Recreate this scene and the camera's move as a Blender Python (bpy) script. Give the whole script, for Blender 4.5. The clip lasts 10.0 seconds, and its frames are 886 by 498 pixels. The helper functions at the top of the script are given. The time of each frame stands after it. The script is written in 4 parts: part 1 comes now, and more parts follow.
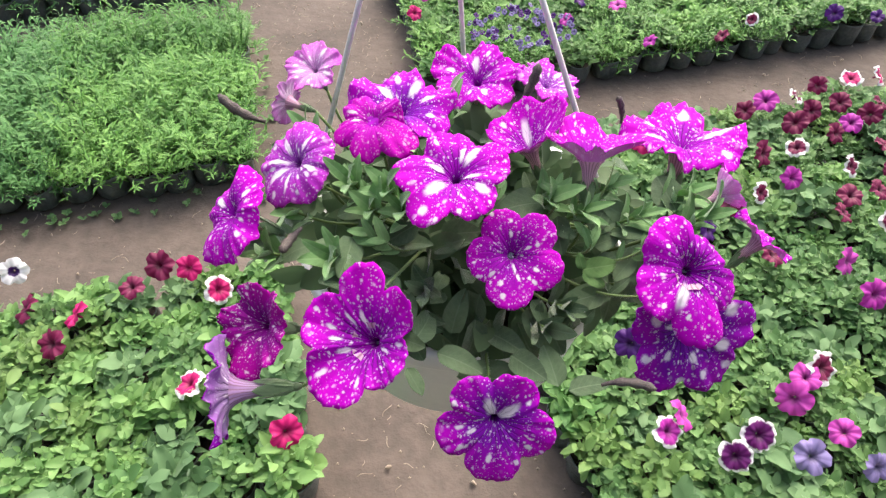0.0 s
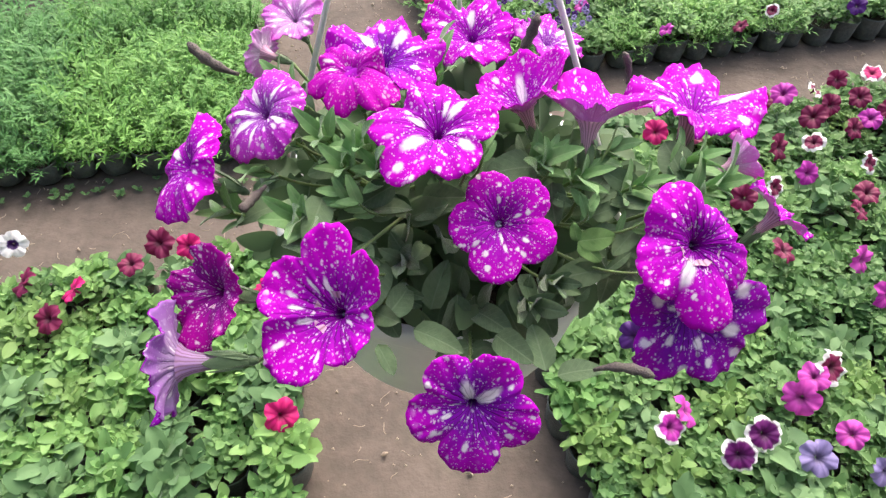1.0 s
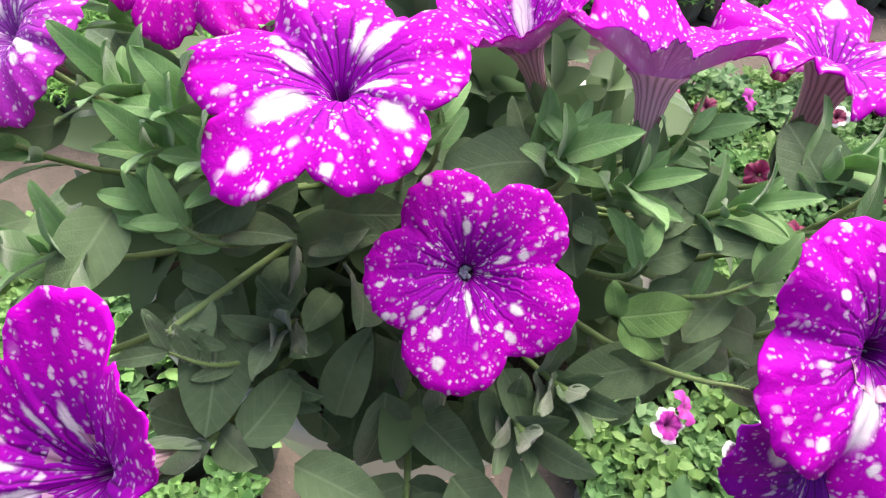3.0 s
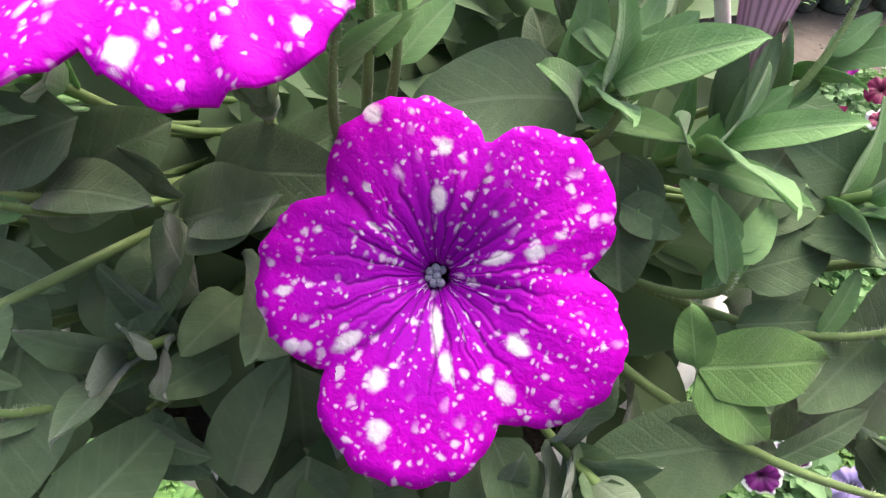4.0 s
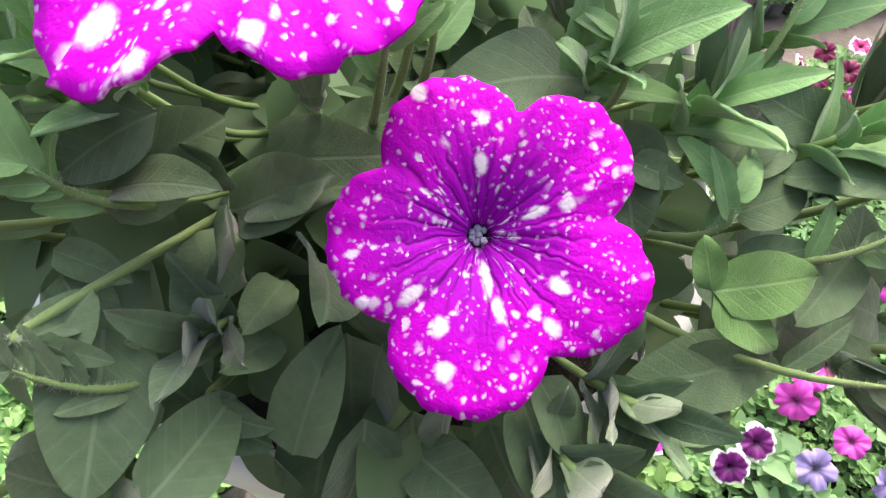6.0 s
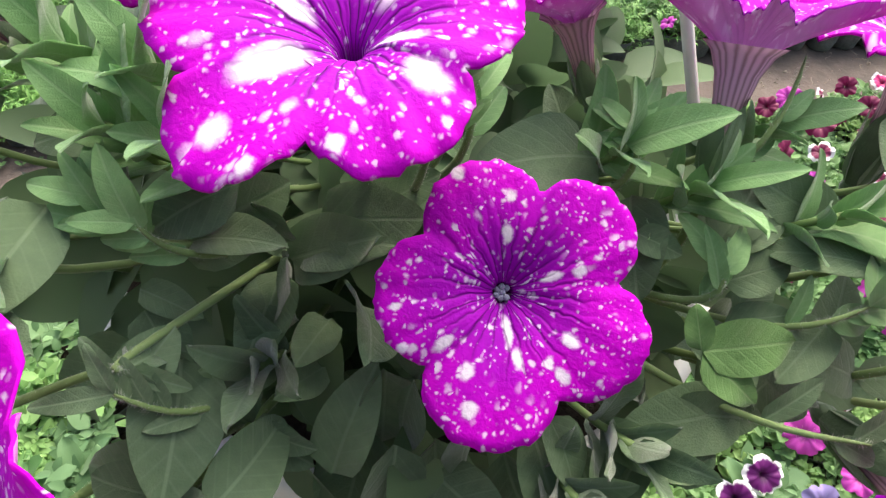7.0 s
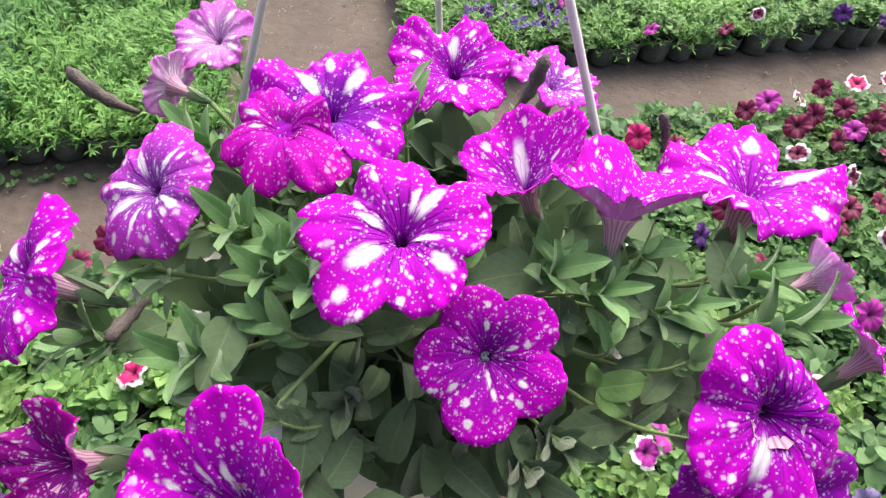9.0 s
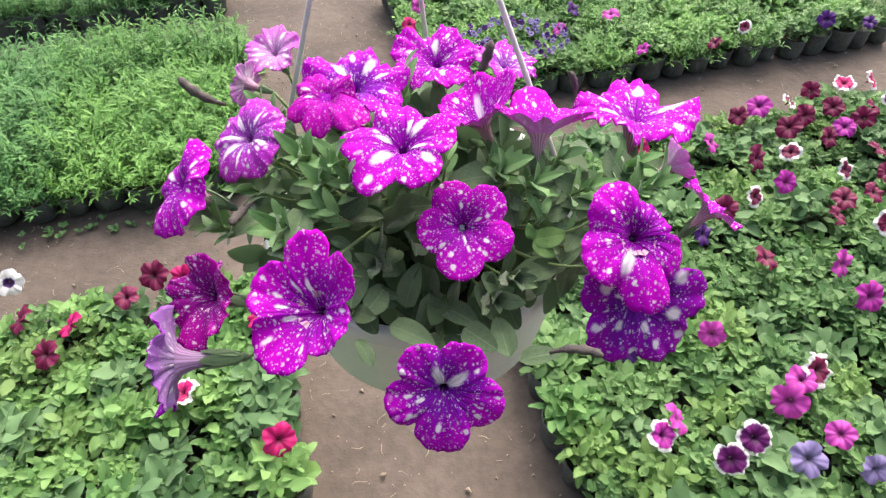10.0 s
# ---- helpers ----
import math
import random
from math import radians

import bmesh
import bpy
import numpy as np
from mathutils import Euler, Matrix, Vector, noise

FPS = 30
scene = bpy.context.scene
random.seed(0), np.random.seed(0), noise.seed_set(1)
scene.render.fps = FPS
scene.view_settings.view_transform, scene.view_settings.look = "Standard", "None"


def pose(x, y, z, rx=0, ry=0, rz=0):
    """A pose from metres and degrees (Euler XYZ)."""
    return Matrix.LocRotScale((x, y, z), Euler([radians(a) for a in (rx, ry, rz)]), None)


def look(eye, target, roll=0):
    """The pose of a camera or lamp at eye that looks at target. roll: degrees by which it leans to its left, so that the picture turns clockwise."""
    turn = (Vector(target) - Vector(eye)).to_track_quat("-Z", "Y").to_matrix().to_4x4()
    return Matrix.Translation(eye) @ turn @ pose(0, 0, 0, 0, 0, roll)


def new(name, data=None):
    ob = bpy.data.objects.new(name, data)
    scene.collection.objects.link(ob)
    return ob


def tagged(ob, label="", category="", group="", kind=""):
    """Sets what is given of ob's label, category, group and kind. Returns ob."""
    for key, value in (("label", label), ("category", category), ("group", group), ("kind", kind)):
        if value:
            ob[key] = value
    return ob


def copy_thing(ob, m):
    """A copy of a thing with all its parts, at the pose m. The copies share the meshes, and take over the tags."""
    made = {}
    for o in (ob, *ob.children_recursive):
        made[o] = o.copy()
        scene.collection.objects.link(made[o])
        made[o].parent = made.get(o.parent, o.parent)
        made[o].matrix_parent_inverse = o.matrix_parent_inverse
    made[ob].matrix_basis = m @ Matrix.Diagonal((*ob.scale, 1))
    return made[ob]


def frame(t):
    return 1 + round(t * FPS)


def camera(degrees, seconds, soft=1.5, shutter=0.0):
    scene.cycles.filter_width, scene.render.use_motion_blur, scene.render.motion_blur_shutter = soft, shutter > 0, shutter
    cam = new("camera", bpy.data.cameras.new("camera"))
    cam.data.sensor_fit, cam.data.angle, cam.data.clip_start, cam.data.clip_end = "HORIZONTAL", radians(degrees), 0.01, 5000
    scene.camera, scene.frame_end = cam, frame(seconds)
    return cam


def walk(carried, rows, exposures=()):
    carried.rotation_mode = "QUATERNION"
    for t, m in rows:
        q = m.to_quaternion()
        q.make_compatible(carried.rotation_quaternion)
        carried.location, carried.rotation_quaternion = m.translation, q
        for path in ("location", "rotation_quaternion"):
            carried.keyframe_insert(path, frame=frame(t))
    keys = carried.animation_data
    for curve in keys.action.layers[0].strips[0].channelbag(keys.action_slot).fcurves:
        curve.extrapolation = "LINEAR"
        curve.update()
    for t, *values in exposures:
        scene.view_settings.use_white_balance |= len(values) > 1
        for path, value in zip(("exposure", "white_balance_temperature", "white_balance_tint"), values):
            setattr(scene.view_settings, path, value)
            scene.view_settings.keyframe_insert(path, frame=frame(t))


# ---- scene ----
# Camera and walk
cam = camera(66.72, 10.0, soft=1.35)
PATH = [
    (0, -0.0028, 0.0070, 1.8991, -47.55, -0.42, 0.61),
    (0.5, 0.0251, 0.0175, 1.8850, -48.47, 1.49, 0.56),
    (1, 0.0137, 0.0250, 1.8603, -48.43, 0.68, 1.50),
    (1.5, -0.0157, 0.0515, 1.8422, -47.73, -3.34, 1.41),
    (2, -0.0183, 0.0770, 1.8200, -48.53, -5.26, -0.22),
    (2.5, -0.0034, 0.1225, 1.7886, -49.94, -7.95, 5.03),
    (2.7, 0.0136, 0.1433, 1.7707, -50.84, -4.94, 5.17),
    (3.8, 0.0479, 0.2128, 1.6962, -53.15, 3.48, 5.03),
    (4, 0.0438, 0.2174, 1.6860, -52.93, 1.91, 5.58),
    (4.5, 0.0259, 0.2094, 1.6795, -51.35, -4.39, 7.22),
    (5, 0.0145, 0.2059, 1.6836, -51.09, -10.79, 7.92),
    (5.2, 0.0149, 0.2043, 1.6852, -51.30, -12.56, 9.45),
    (6.3, 0.0306, 0.1973, 1.6950, -49.92, -2.17, 5.39),
    (6.5, 0.0305, 0.1973, 1.7008, -50.09, -2.78, 6.52),
    (7, 0.0229, 0.1907, 1.7111, -49.06, -2.37, 6.75),
    (7.5, 0.0092, 0.1917, 1.7375, -49.99, -5.12, 7.39),
    (8, 0.0051, 0.1886, 1.7705, -50.94, -5.16, 7.80),
    (8.5, 0.0126, 0.1741, 1.7891, -50.85, -2.33, 7.53),
    (9, 0.0129, 0.1427, 1.8185, -49.45, -3.01, 5.97),
    (9.5, 0.0246, 0.0721, 1.8388, -48.59, -0.20, 2.59),
    (10, 0.0290, -0.0128, 1.8826, -46.31, 0.00, -0.33),
]
walk(cam, [(t, pose(x, y, z, 90 + pitch, 0, yaw) @ pose(0, 0, 0, 0, 0, roll)) for t, x, y, z, pitch, yaw, roll in PATH],
     exposures=[(0, 1.36), (2.5, 1.5), (3.8, 1.65), (4.5, 2.25), (5.2, 2.2), (6.5, 1.85), (7.0, 1.55), (8.0, 1.34), (9.0, 1.3), (10, 1.34)])

# Light: soft bright overcast sky with a wide pale sun
world = bpy.data.worlds.new("sky")
scene.world = world
world.use_nodes = True
wn = world.node_tree.nodes
sky = wn.new("ShaderNodeTexSky")
sky.sky_type, sky.sun_disc = "NISHITA", False
sky.sun_elevation, sky.sun_rotation = radians(55), radians(20)
sky.air_density, sky.dust_density, sky.ozone_density = 1.0, 7.0, 0.3
wn["Background"].inputs["Strength"].default_value = 0.15
world.node_tree.links.new(sky.outputs[0], wn["Background"].inputs["Color"])
sun = new("sun", bpy.data.lights.new("sun", "SUN"))
sun.data.energy, sun.data.angle, sun.data.color = 1.25, radians(65), (1.0, 0.95, 0.88)
sun.matrix_world = look((0.9, 3.6, 5.0), (0, 0, 0))


# Materials
def material(name, rough=0.6):
    m = bpy.data.materials.new(name)
    m.use_nodes = True
    n, l = m.node_tree.nodes, m.node_tree.links
    b = n["Principled BSDF"]
    b.inputs["Roughness"].default_value = rough
    return m, n, l, b


def math_node(n, l, op, a, b=None, c=None):
    k = n.new("ShaderNodeMath")
    k.operation = op
    for i, v in enumerate((a, b, c)):
        if v is None:
            continue
        if isinstance(v, (int, float)):
            k.inputs[i].default_value = v
        else:
            l.new(v, k.inputs[i])
    return k.outputs[0]


def mixed(n, l, fac, a, b):
    k = n.new("ShaderNodeMix")
    k.data_type = "RGBA"
    if isinstance(fac, (int, float)):
        k.inputs[0].default_value = fac
    else:
        l.new(fac, k.inputs[0])
    for i, v in ((6, a), (7, b)):
        if isinstance(v, tuple):
            k.inputs[i].default_value = (*v, 1)
        else:
            l.new(v, k.inputs[i])
    return k.outputs[2]


def noise_out(n, l, vec, scale, detail=4.0, rough=0.55):
    k = n.new("ShaderNodeTexNoise")
    k.inputs["Scale"].default_value, k.inputs["Detail"].default_value, k.inputs["Roughness"].default_value = scale, detail, rough
    if vec is not None:
        l.new(vec, k.inputs["Vector"])
    return k.outputs["Fac"]


def ramp(n, l, fac, lo, hi):
    k = n.new("ShaderNodeMapRange")
    k.interpolation_type = "SMOOTHSTEP"
    l.new(fac, k.inputs[0])
    k.inputs[1].default_value, k.inputs[2].default_value = lo, hi
    return k.outputs[0]


def bump(n, l, b, height, strength, distance):
    k = n.new("ShaderNodeBump")
    k.inputs["Strength"].default_value, k.inputs["Distance"].default_value = strength, distance
    l.new(height, k.inputs["Height"])
    l.new(k.outputs[0], b.inputs["Normal"])


def thin(n, l, b, colour, share):
    """Lets part of the light pass through a petal or a leaf."""
    tr = n.new("ShaderNodeBsdfTranslucent")
    if isinstance(colour, tuple):
        tr.inputs[0].default_value = (*colour, 1)
    else:
        l.new(colour, tr.inputs[0])
    mx = n.new("ShaderNodeMixShader")
    mx.inputs[0].default_value = share
    l.new(b.outputs[0], mx.inputs[1])
    l.new(tr.outputs[0], mx.inputs[2])
    l.new(mx.outputs[0], n["Material Output"].inputs[0])


def petal_material(name, outer, inner, back=False, spots=1.0, veins=1.0, blot=0.36, marks=()):
    """Speckled petal. Local x, y: across the bloom with its edge at about 1. marks: white blotches as
    (degrees, distance from the throat, length along the ray, width)."""
    m, n, l, b = material(name, 0.6)
    co = n.new("ShaderNodeTexCoord").outputs["Object"]
    rnd = n.new("ShaderNodeObjectInfo").outputs["Random"]
    sep = n.new("ShaderNodeSeparateXYZ")
    l.new(co, sep.inputs[0])
    x, y = sep.outputs[0], sep.outputs[1]
    seed = math_node(n, l, "MULTIPLY", rnd, 57.0)

    def combined(u, v, w=0.0):
        k = n.new("ShaderNodeCombineXYZ")
        for i, q in enumerate((u, v, w)):
            if isinstance(q, float):
                k.inputs[i].default_value = q
            else:
                l.new(q, k.inputs[i])
        return k.outputs[0]

    def wobbled(q, scale, amount, shift):
        field = noise_out(n, l, combined(x, y, math_node(n, l, "ADD", seed, shift)), scale, 3.0, 0.6)
        return math_node(n, l, "ADD", q, math_node(n, l, "MULTIPLY", math_node(n, l, "SUBTRACT", field, 0.5), amount))

    xw, yw = wobbled(x, 9.0, 0.09, 3.1), wobbled(y, 9.0, 0.09, 7.7)
    r = math_node(n, l, "SQRT", math_node(n, l, "ADD", math_node(n, l, "MULTIPLY", x, x), math_node(n, l, "MULTIPLY", y, y)))
    rw = math_node(n, l, "SQRT", math_node(n, l, "ADD", math_node(n, l, "MULTIPLY", xw, xw), math_node(n, l, "MULTIPLY", yw, yw)))
    a = math_node(n, l, "ARCTAN2", y, x)
    aw = math_node(n, l, "ARCTAN2", yw, xw)
    flat = combined(x, y, seed)
    uneven = combined(xw, yw, seed)
    polar = combined(math_node(n, l, "MULTIPLY", aw, 1.6), math_node(n, l, "MULTIPLY", rw, 1.5), seed)

    def spotted(vec, scale, lo, hi, share):
        v = n.new("ShaderNodeTexVoronoi")
        v.inputs["Scale"].default_value = scale
        l.new(vec, v.inputs["Vector"])
        pick = n.new("ShaderNodeSeparateColor")
        l.new(v.outputs["Color"], pick.inputs[0])
        size = ramp(n, l, pick.outputs[0], 1.0 - share, 1.0)
        dist = math_node(n, l, "SUBTRACT", math_node(n, l, "MULTIPLY", size, hi), v.outputs["Distance"])
        return ramp(n, l, dist, 0.0, lo)

    cloud = noise_out(n, l, flat, 2.6, 3.0)
    mid = ramp(n, l, math_node(n, l, "ADD", r, math_node(n, l, "MULTIPLY", math_node(n, l, "SUBTRACT", cloud, 0.5), 1.0)), 0.25, 0.95)
    colour = mixed(n, l, mid, inner, outer)
    fine = noise_out(n, l, uneven, 30.0, 3.0)
    colour = mixed(n, l, math_node(n, l, "MULTIPLY", fine, 0.4), colour, inner)
    band = math_node(n, l, "MULTIPLY", ramp(n, l, r, 0.12, 0.3), math_node(n, l, "SUBTRACT", 1.0, ramp(n, l, r, 0.70, 0.98)))
    big = math_node(n, l, "MULTIPLY", spotted(polar, 3.1, 0.30, 0.36 + 0.44 * blot, blot + 0.10), band)
    if marks:
        even = combined(xw, yw)
        for deg, dist, length, width in marks:
            mp = n.new("ShaderNodeMapping")
            mp.vector_type = "TEXTURE"
            mp.inputs["Location"].default_value = (dist * math.cos(radians(deg)), dist * math.sin(radians(deg)), 0)
            mp.inputs["Rotation"].default_value = (0, 0, radians(deg))
            mp.inputs["Scale"].default_value = (1.2 * length, 1.12 * width, 1)
            l.new(even, mp.inputs["Vector"])
            g = n.new("ShaderNodeTexGradient")
            g.gradient_type = "SPHERICAL"
            l.new(mp.outputs[0], g.inputs[0])
            big = math_node(n, l, "MAXIMUM", big, ramp(n, l, g.outputs["Fac"], 0.03, 0.55))
    clump = ramp(n, l, noise_out(n, l, flat, 2.6, 2.0), 0.36, 0.56)
    mids = math_node(n, l, "MULTIPLY", spotted(polar, 6.4, 0.30, 0.54, 0.5), math_node(n, l, "MULTIPLY", clump, 0.85))
    tiny = math_node(n, l, "MAXIMUM", spotted(uneven, 14.0, 0.30, 0.46, 0.5), math_node(n, l, "MULTIPLY", spotted(uneven, 27.0, 0.34, 0.52, 0.72), 0.85))
    white = math_node(n, l, "MAXIMUM", math_node(n, l, "MULTIPLY", math_node(n, l, "MAXIMUM", mids, math_node(n, l, "MULTIPLY", tiny, 0.8)), spots), big)
    colour = mixed(n, l, math_node(n, l, "MULTIPLY", white, 0.94), colour, (0.92, 0.87, 0.93))
    wob = math_node(n, l, "SUBTRACT", noise_out(n, l, flat, 5.0, 2.0), 0.5)
    line = math_node(n, l, "POWER", math_node(n, l, "ABSOLUTE", math_node(n, l, "COSINE", math_node(n, l, "MULTIPLY", math_node(n, l, "ADD", a, math_node(n, l, "MULTIPLY", wob, 0.28)), 12.5))), 22.0)
    reach = math_node(n, l, "ADD", r, math_node(n, l, "MULTIPLY", math_node(n, l, "SUBTRACT", noise_out(n, l, combined(math_node(n, l, "MULTIPLY", a, 3.0), 0.0, seed), 2.0, 1.0), 0.5), 0.7))
    fade = math_node(n, l, "SUBTRACT", 1.0, ramp(n, l, reach, 0.22, 0.72))
    vein = math_node(n, l, "MULTIPLY", math_node(n, l, "MULTIPLY", line, fade), 0.9 * veins)
    vein = math_node(n, l, "MULTIPLY", vein, math_node(n, l, "SUBTRACT", 1.0, math_node(n, l, "MULTIPLY", big, 0.6)))
    colour = mixed(n, l, vein, colour, (0.07, 0.008, 0.10))
    if not back:
        throat = math_node(n, l, "SUBTRACT", 1.0, ramp(n, l, r, 0.035, 0.09))
        colour = mixed(n, l, math_node(n, l, "MULTIPLY", throat, 0.85), colour, (0.07, 0.012, 0.09))
    l.new(colour, b.inputs["Base Color"])
    b.inputs["Specular IOR Level"].default_value = 0.10
    ribs = math_node(n, l, "MULTIPLY", math_node(n, l, "ABSOLUTE", math_node(n, l, "SINE", math_node(n, l, "MULTIPLY", math_node(n, l, "ADD", a, math_node(n, l, "MULTIPLY", wob, 0.3)), 20.0))), 0.025)
    crease = math_node(n, l, "ADD", math_node(n, l, "SUBTRACT", math_node(n, l, "MULTIPLY", fine, 0.06), math_node(n, l, "MULTIPLY", vein, 0.3)), ribs)
    bump(n, l, b, crease, 0.35, 0.012)
    thin(n, l, b, colour, 0.3)
    return m


PETAL_BACK = petal_material("petal_back", (0.80, 0.24, 0.76), (0.72, 0.54, 0.70), back=True, spots=0.7, veins=0.4)
DEEP_BACK = petal_material("deep_petal_back", (0.62, 0.02, 0.58), (0.68, 0.36, 0.62), back=True, spots=0.8, veins=0.12)
VIOLET_BACK = petal_material("violet_back", (0.40, 0.13, 0.56), (0.42, 0.30, 0.52), back=True, spots=0.4, veins=0.8)


def leaf_material(name, dark, light, rib, share=0.18, rough=0.62, scale=1.0):
    """Leaf. Local y runs along the blade, x across."""
    m, n, l, b = material(name, rough)
    co = n.new("ShaderNodeTexCoord").outputs["Object"]
    rnd = n.new("ShaderNodeObjectInfo").outputs["Random"]
    isl = n.new("ShaderNodeNewGeometry").outputs["Random Per Island"]
    sep = n.new("ShaderNodeSeparateXYZ")
    l.new(co, sep.inputs[0])
    mott = noise_out(n, l, co, 7.0 * scale, 4.0)
    t = math_node(n, l, "ADD", math_node(n, l, "MULTIPLY", rnd, 0.45), math_node(n, l, "ADD", math_node(n, l, "MULTIPLY", isl, 0.45), math_node(n, l, "MULTIPLY", math_node(n, l, "SUBTRACT", mott, 0.5), 0.7)))
    colour = mixed(n, l, t, dark, light)
    grain = noise_out(n, l, co, 60.0 * scale, 3.0)
    if rib:
        ax = math_node(n, l, "ABSOLUTE", sep.outputs[0])
        line = math_node(n, l, "SUBTRACT", 1.0, ramp(n, l, ax, 0.006, 0.022))
        side = math_node(n, l, "POWER", math_node(n, l, "ABSOLUTE", math_node(n, l, "SINE", math_node(n, l, "MULTIPLY", math_node(n, l, "SUBTRACT", sep.outputs[1], ax), 22.0))), 30.0)
        both = math_node(n, l, "MAXIMUM", math_node(n, l, "MULTIPLY", line, 0.32), math_node(n, l, "MULTIPLY", side, 0.10))
        colour = mixed(n, l, both, colour, rib)
        bump(n, l, b, math_node(n, l, "SUBTRACT", math_node(n, l, "MULTIPLY", grain, 0.3), both), 0.20, 0.014)
    l.new(colour, b.inputs["Base Color"])
    b.inputs["Sheen Weight"].default_value = 0.6 if rib else 0.2
    b.inputs["Sheen Roughness"].default_value = 0.4
    b.inputs["Specular IOR Level"].default_value = 0.3
    thin(n, l, b, colour, share)
    return m


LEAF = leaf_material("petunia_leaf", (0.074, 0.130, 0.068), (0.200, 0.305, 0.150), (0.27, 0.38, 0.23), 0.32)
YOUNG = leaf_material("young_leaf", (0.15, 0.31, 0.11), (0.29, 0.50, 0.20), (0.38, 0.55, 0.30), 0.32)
SHOOT = leaf_material("yellow_green_shoot", (0.085, 0.19, 0.05), (0.165, 0.31, 0.095), (0.30, 0.44, 0.2), 0.32)
# Leaf green toned down to paint in the shade inside the mound
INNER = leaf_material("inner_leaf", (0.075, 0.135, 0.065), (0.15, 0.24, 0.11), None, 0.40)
STEM = leaf_material("downy_stem", (0.14, 0.23, 0.07), (0.22, 0.31, 0.12), None, 0.1)
BED_LEAF = leaf_material("seedling_leaf", (0.085, 0.215, 0.062), (0.29, 0.485, 0.16), None, 0.40, 0.5, 0.6)
MIX_LEAF = leaf_material("bedding_leaf", (0.065, 0.165, 0.055), (0.23, 0.395, 0.14), None, 0.40, 0.5, 0.6)
SAGE_LEAF = leaf_material("grey_green_leaf", (0.085, 0.18, 0.075), (0.20, 0.34, 0.15), None, 0.36, 0.6, 0.6)
LIME_LEAF = leaf_material("yellow_green_leaf", (0.10, 0.22, 0.055), (0.27, 0.42, 0.14), None, 0.40, 0.5, 0.6)
FEATHER = leaf_material("feathery_leaf", (0.060, 0.19, 0.035), (0.215, 0.43, 0.095), None, 0.25, 0.5, 0.6)

FERN = leaf_material("dark_feathery_leaf", (0.045, 0.155, 0.04), (0.155, 0.35, 0.10), None, 0.25, 0.5, 0.6)


def noisy(name, dark, light, scale, rough, height=0.3, dist=0.01, metal=0.0):
    m, n, l, b = material(name, rough)
    co = n.new("ShaderNodeTexCoord").outputs["Object"]
    big, small = noise_out(n, l, co, scale, 5.0), noise_out(n, l, co, scale * 9, 5.0, 0.65)
    t = math_node(n, l, "ADD", math_node(n, l, "MULTIPLY", big, 0.6), math_node(n, l, "MULTIPLY", small, 0.4))
    l.new(mixed(n, l, ramp(n, l, t, 0.3, 0.7), dark, light), b.inputs["Base Color"])
    b.inputs["Metallic"].default_value = metal
    bump(n, l, b, small, height, dist)
    return m


DIRT = noisy("trodden_earth", (0.060, 0.047, 0.039), (0.128, 0.101, 0.084), 2.2, 0.9, 0.6, 0.012)
CRUMB = noisy("dry_crumbs", (0.20, 0.15, 0.11), (0.42, 0.36, 0.28), 30.0, 0.9)
BAG = noisy("black_grow_bag", (0.045, 0.054, 0.050), (0.15, 0.17, 0.155), 9.0, 0.45)
SOIL = noisy("potting_soil", (0.018, 0.012, 0.009), (0.06, 0.042, 0.03), 60.0, 0.95, 0.8, 0.01)
POT = noisy("white_pot_plastic", (0.78, 0.80, 0.80), (0.86, 0.87, 0.87), 12.0, 0.35, 0.05, 0.001)
WIRE = noisy("white_hanger", (0.80, 0.79, 0.77), (0.90, 0.89, 0.87), 40.0, 0.4, 0.05, 0.001)
BUD = noisy("withered_bud", (0.045, 0.032, 0.040), (0.16, 0.135, 0.12), 110.0, 0.75, 0.6, 0.002)
STEEL = noisy("galvanised_steel", (0.35, 0.36, 0.37), (0.5, 0.51, 0.52), 20.0, 0.45, 0.1, 0.001, 0.9)
HAIR = noisy("pale_hair", (0.5, 0.55, 0.45), (0.65, 0.7, 0.6), 50.0, 0.6)
STAMEN = noisy("grey_anthers", (0.16, 0.16, 0.24), (0.40, 0.40, 0.50), 90.0, 0.8)


def plain_petal(name, inner, edge, where):
    """Bedding bloom with a coloured middle and, past `where`, another rim."""
    m, n, l, b = material(name, 0.6)
    co = n.new("ShaderNodeTexCoord").outputs["Object"]
    sep = n.new("ShaderNodeSeparateXYZ")
    l.new(co, sep.inputs[0])
    x, y = sep.outputs[0], sep.outputs[1]
    r = math_node(n, l, "SQRT", math_node(n, l, "ADD", math_node(n, l, "MULTIPLY", x, x), math_node(n, l, "MULTIPLY", y, y)))
    nz = noise_out(n, l, co, 5.0, 4.0)
    t = math_node(n, l, "ADD", r, math_node(n, l, "MULTIPLY", math_node(n, l, "SUBTRACT", nz, 0.5), 0.3))
    dark = tuple(0.35 * v for v in inner)
    colour = mixed(n, l, ramp(n, l, t, 0.1, 0.5), dark, inner)
    colour = mixed(n, l, ramp(n, l, t, where, where + 0.12), colour, edge)
    l.new(colour, b.inputs["Base Color"])
    thin(n, l, b, colour, 0.25)
    return m


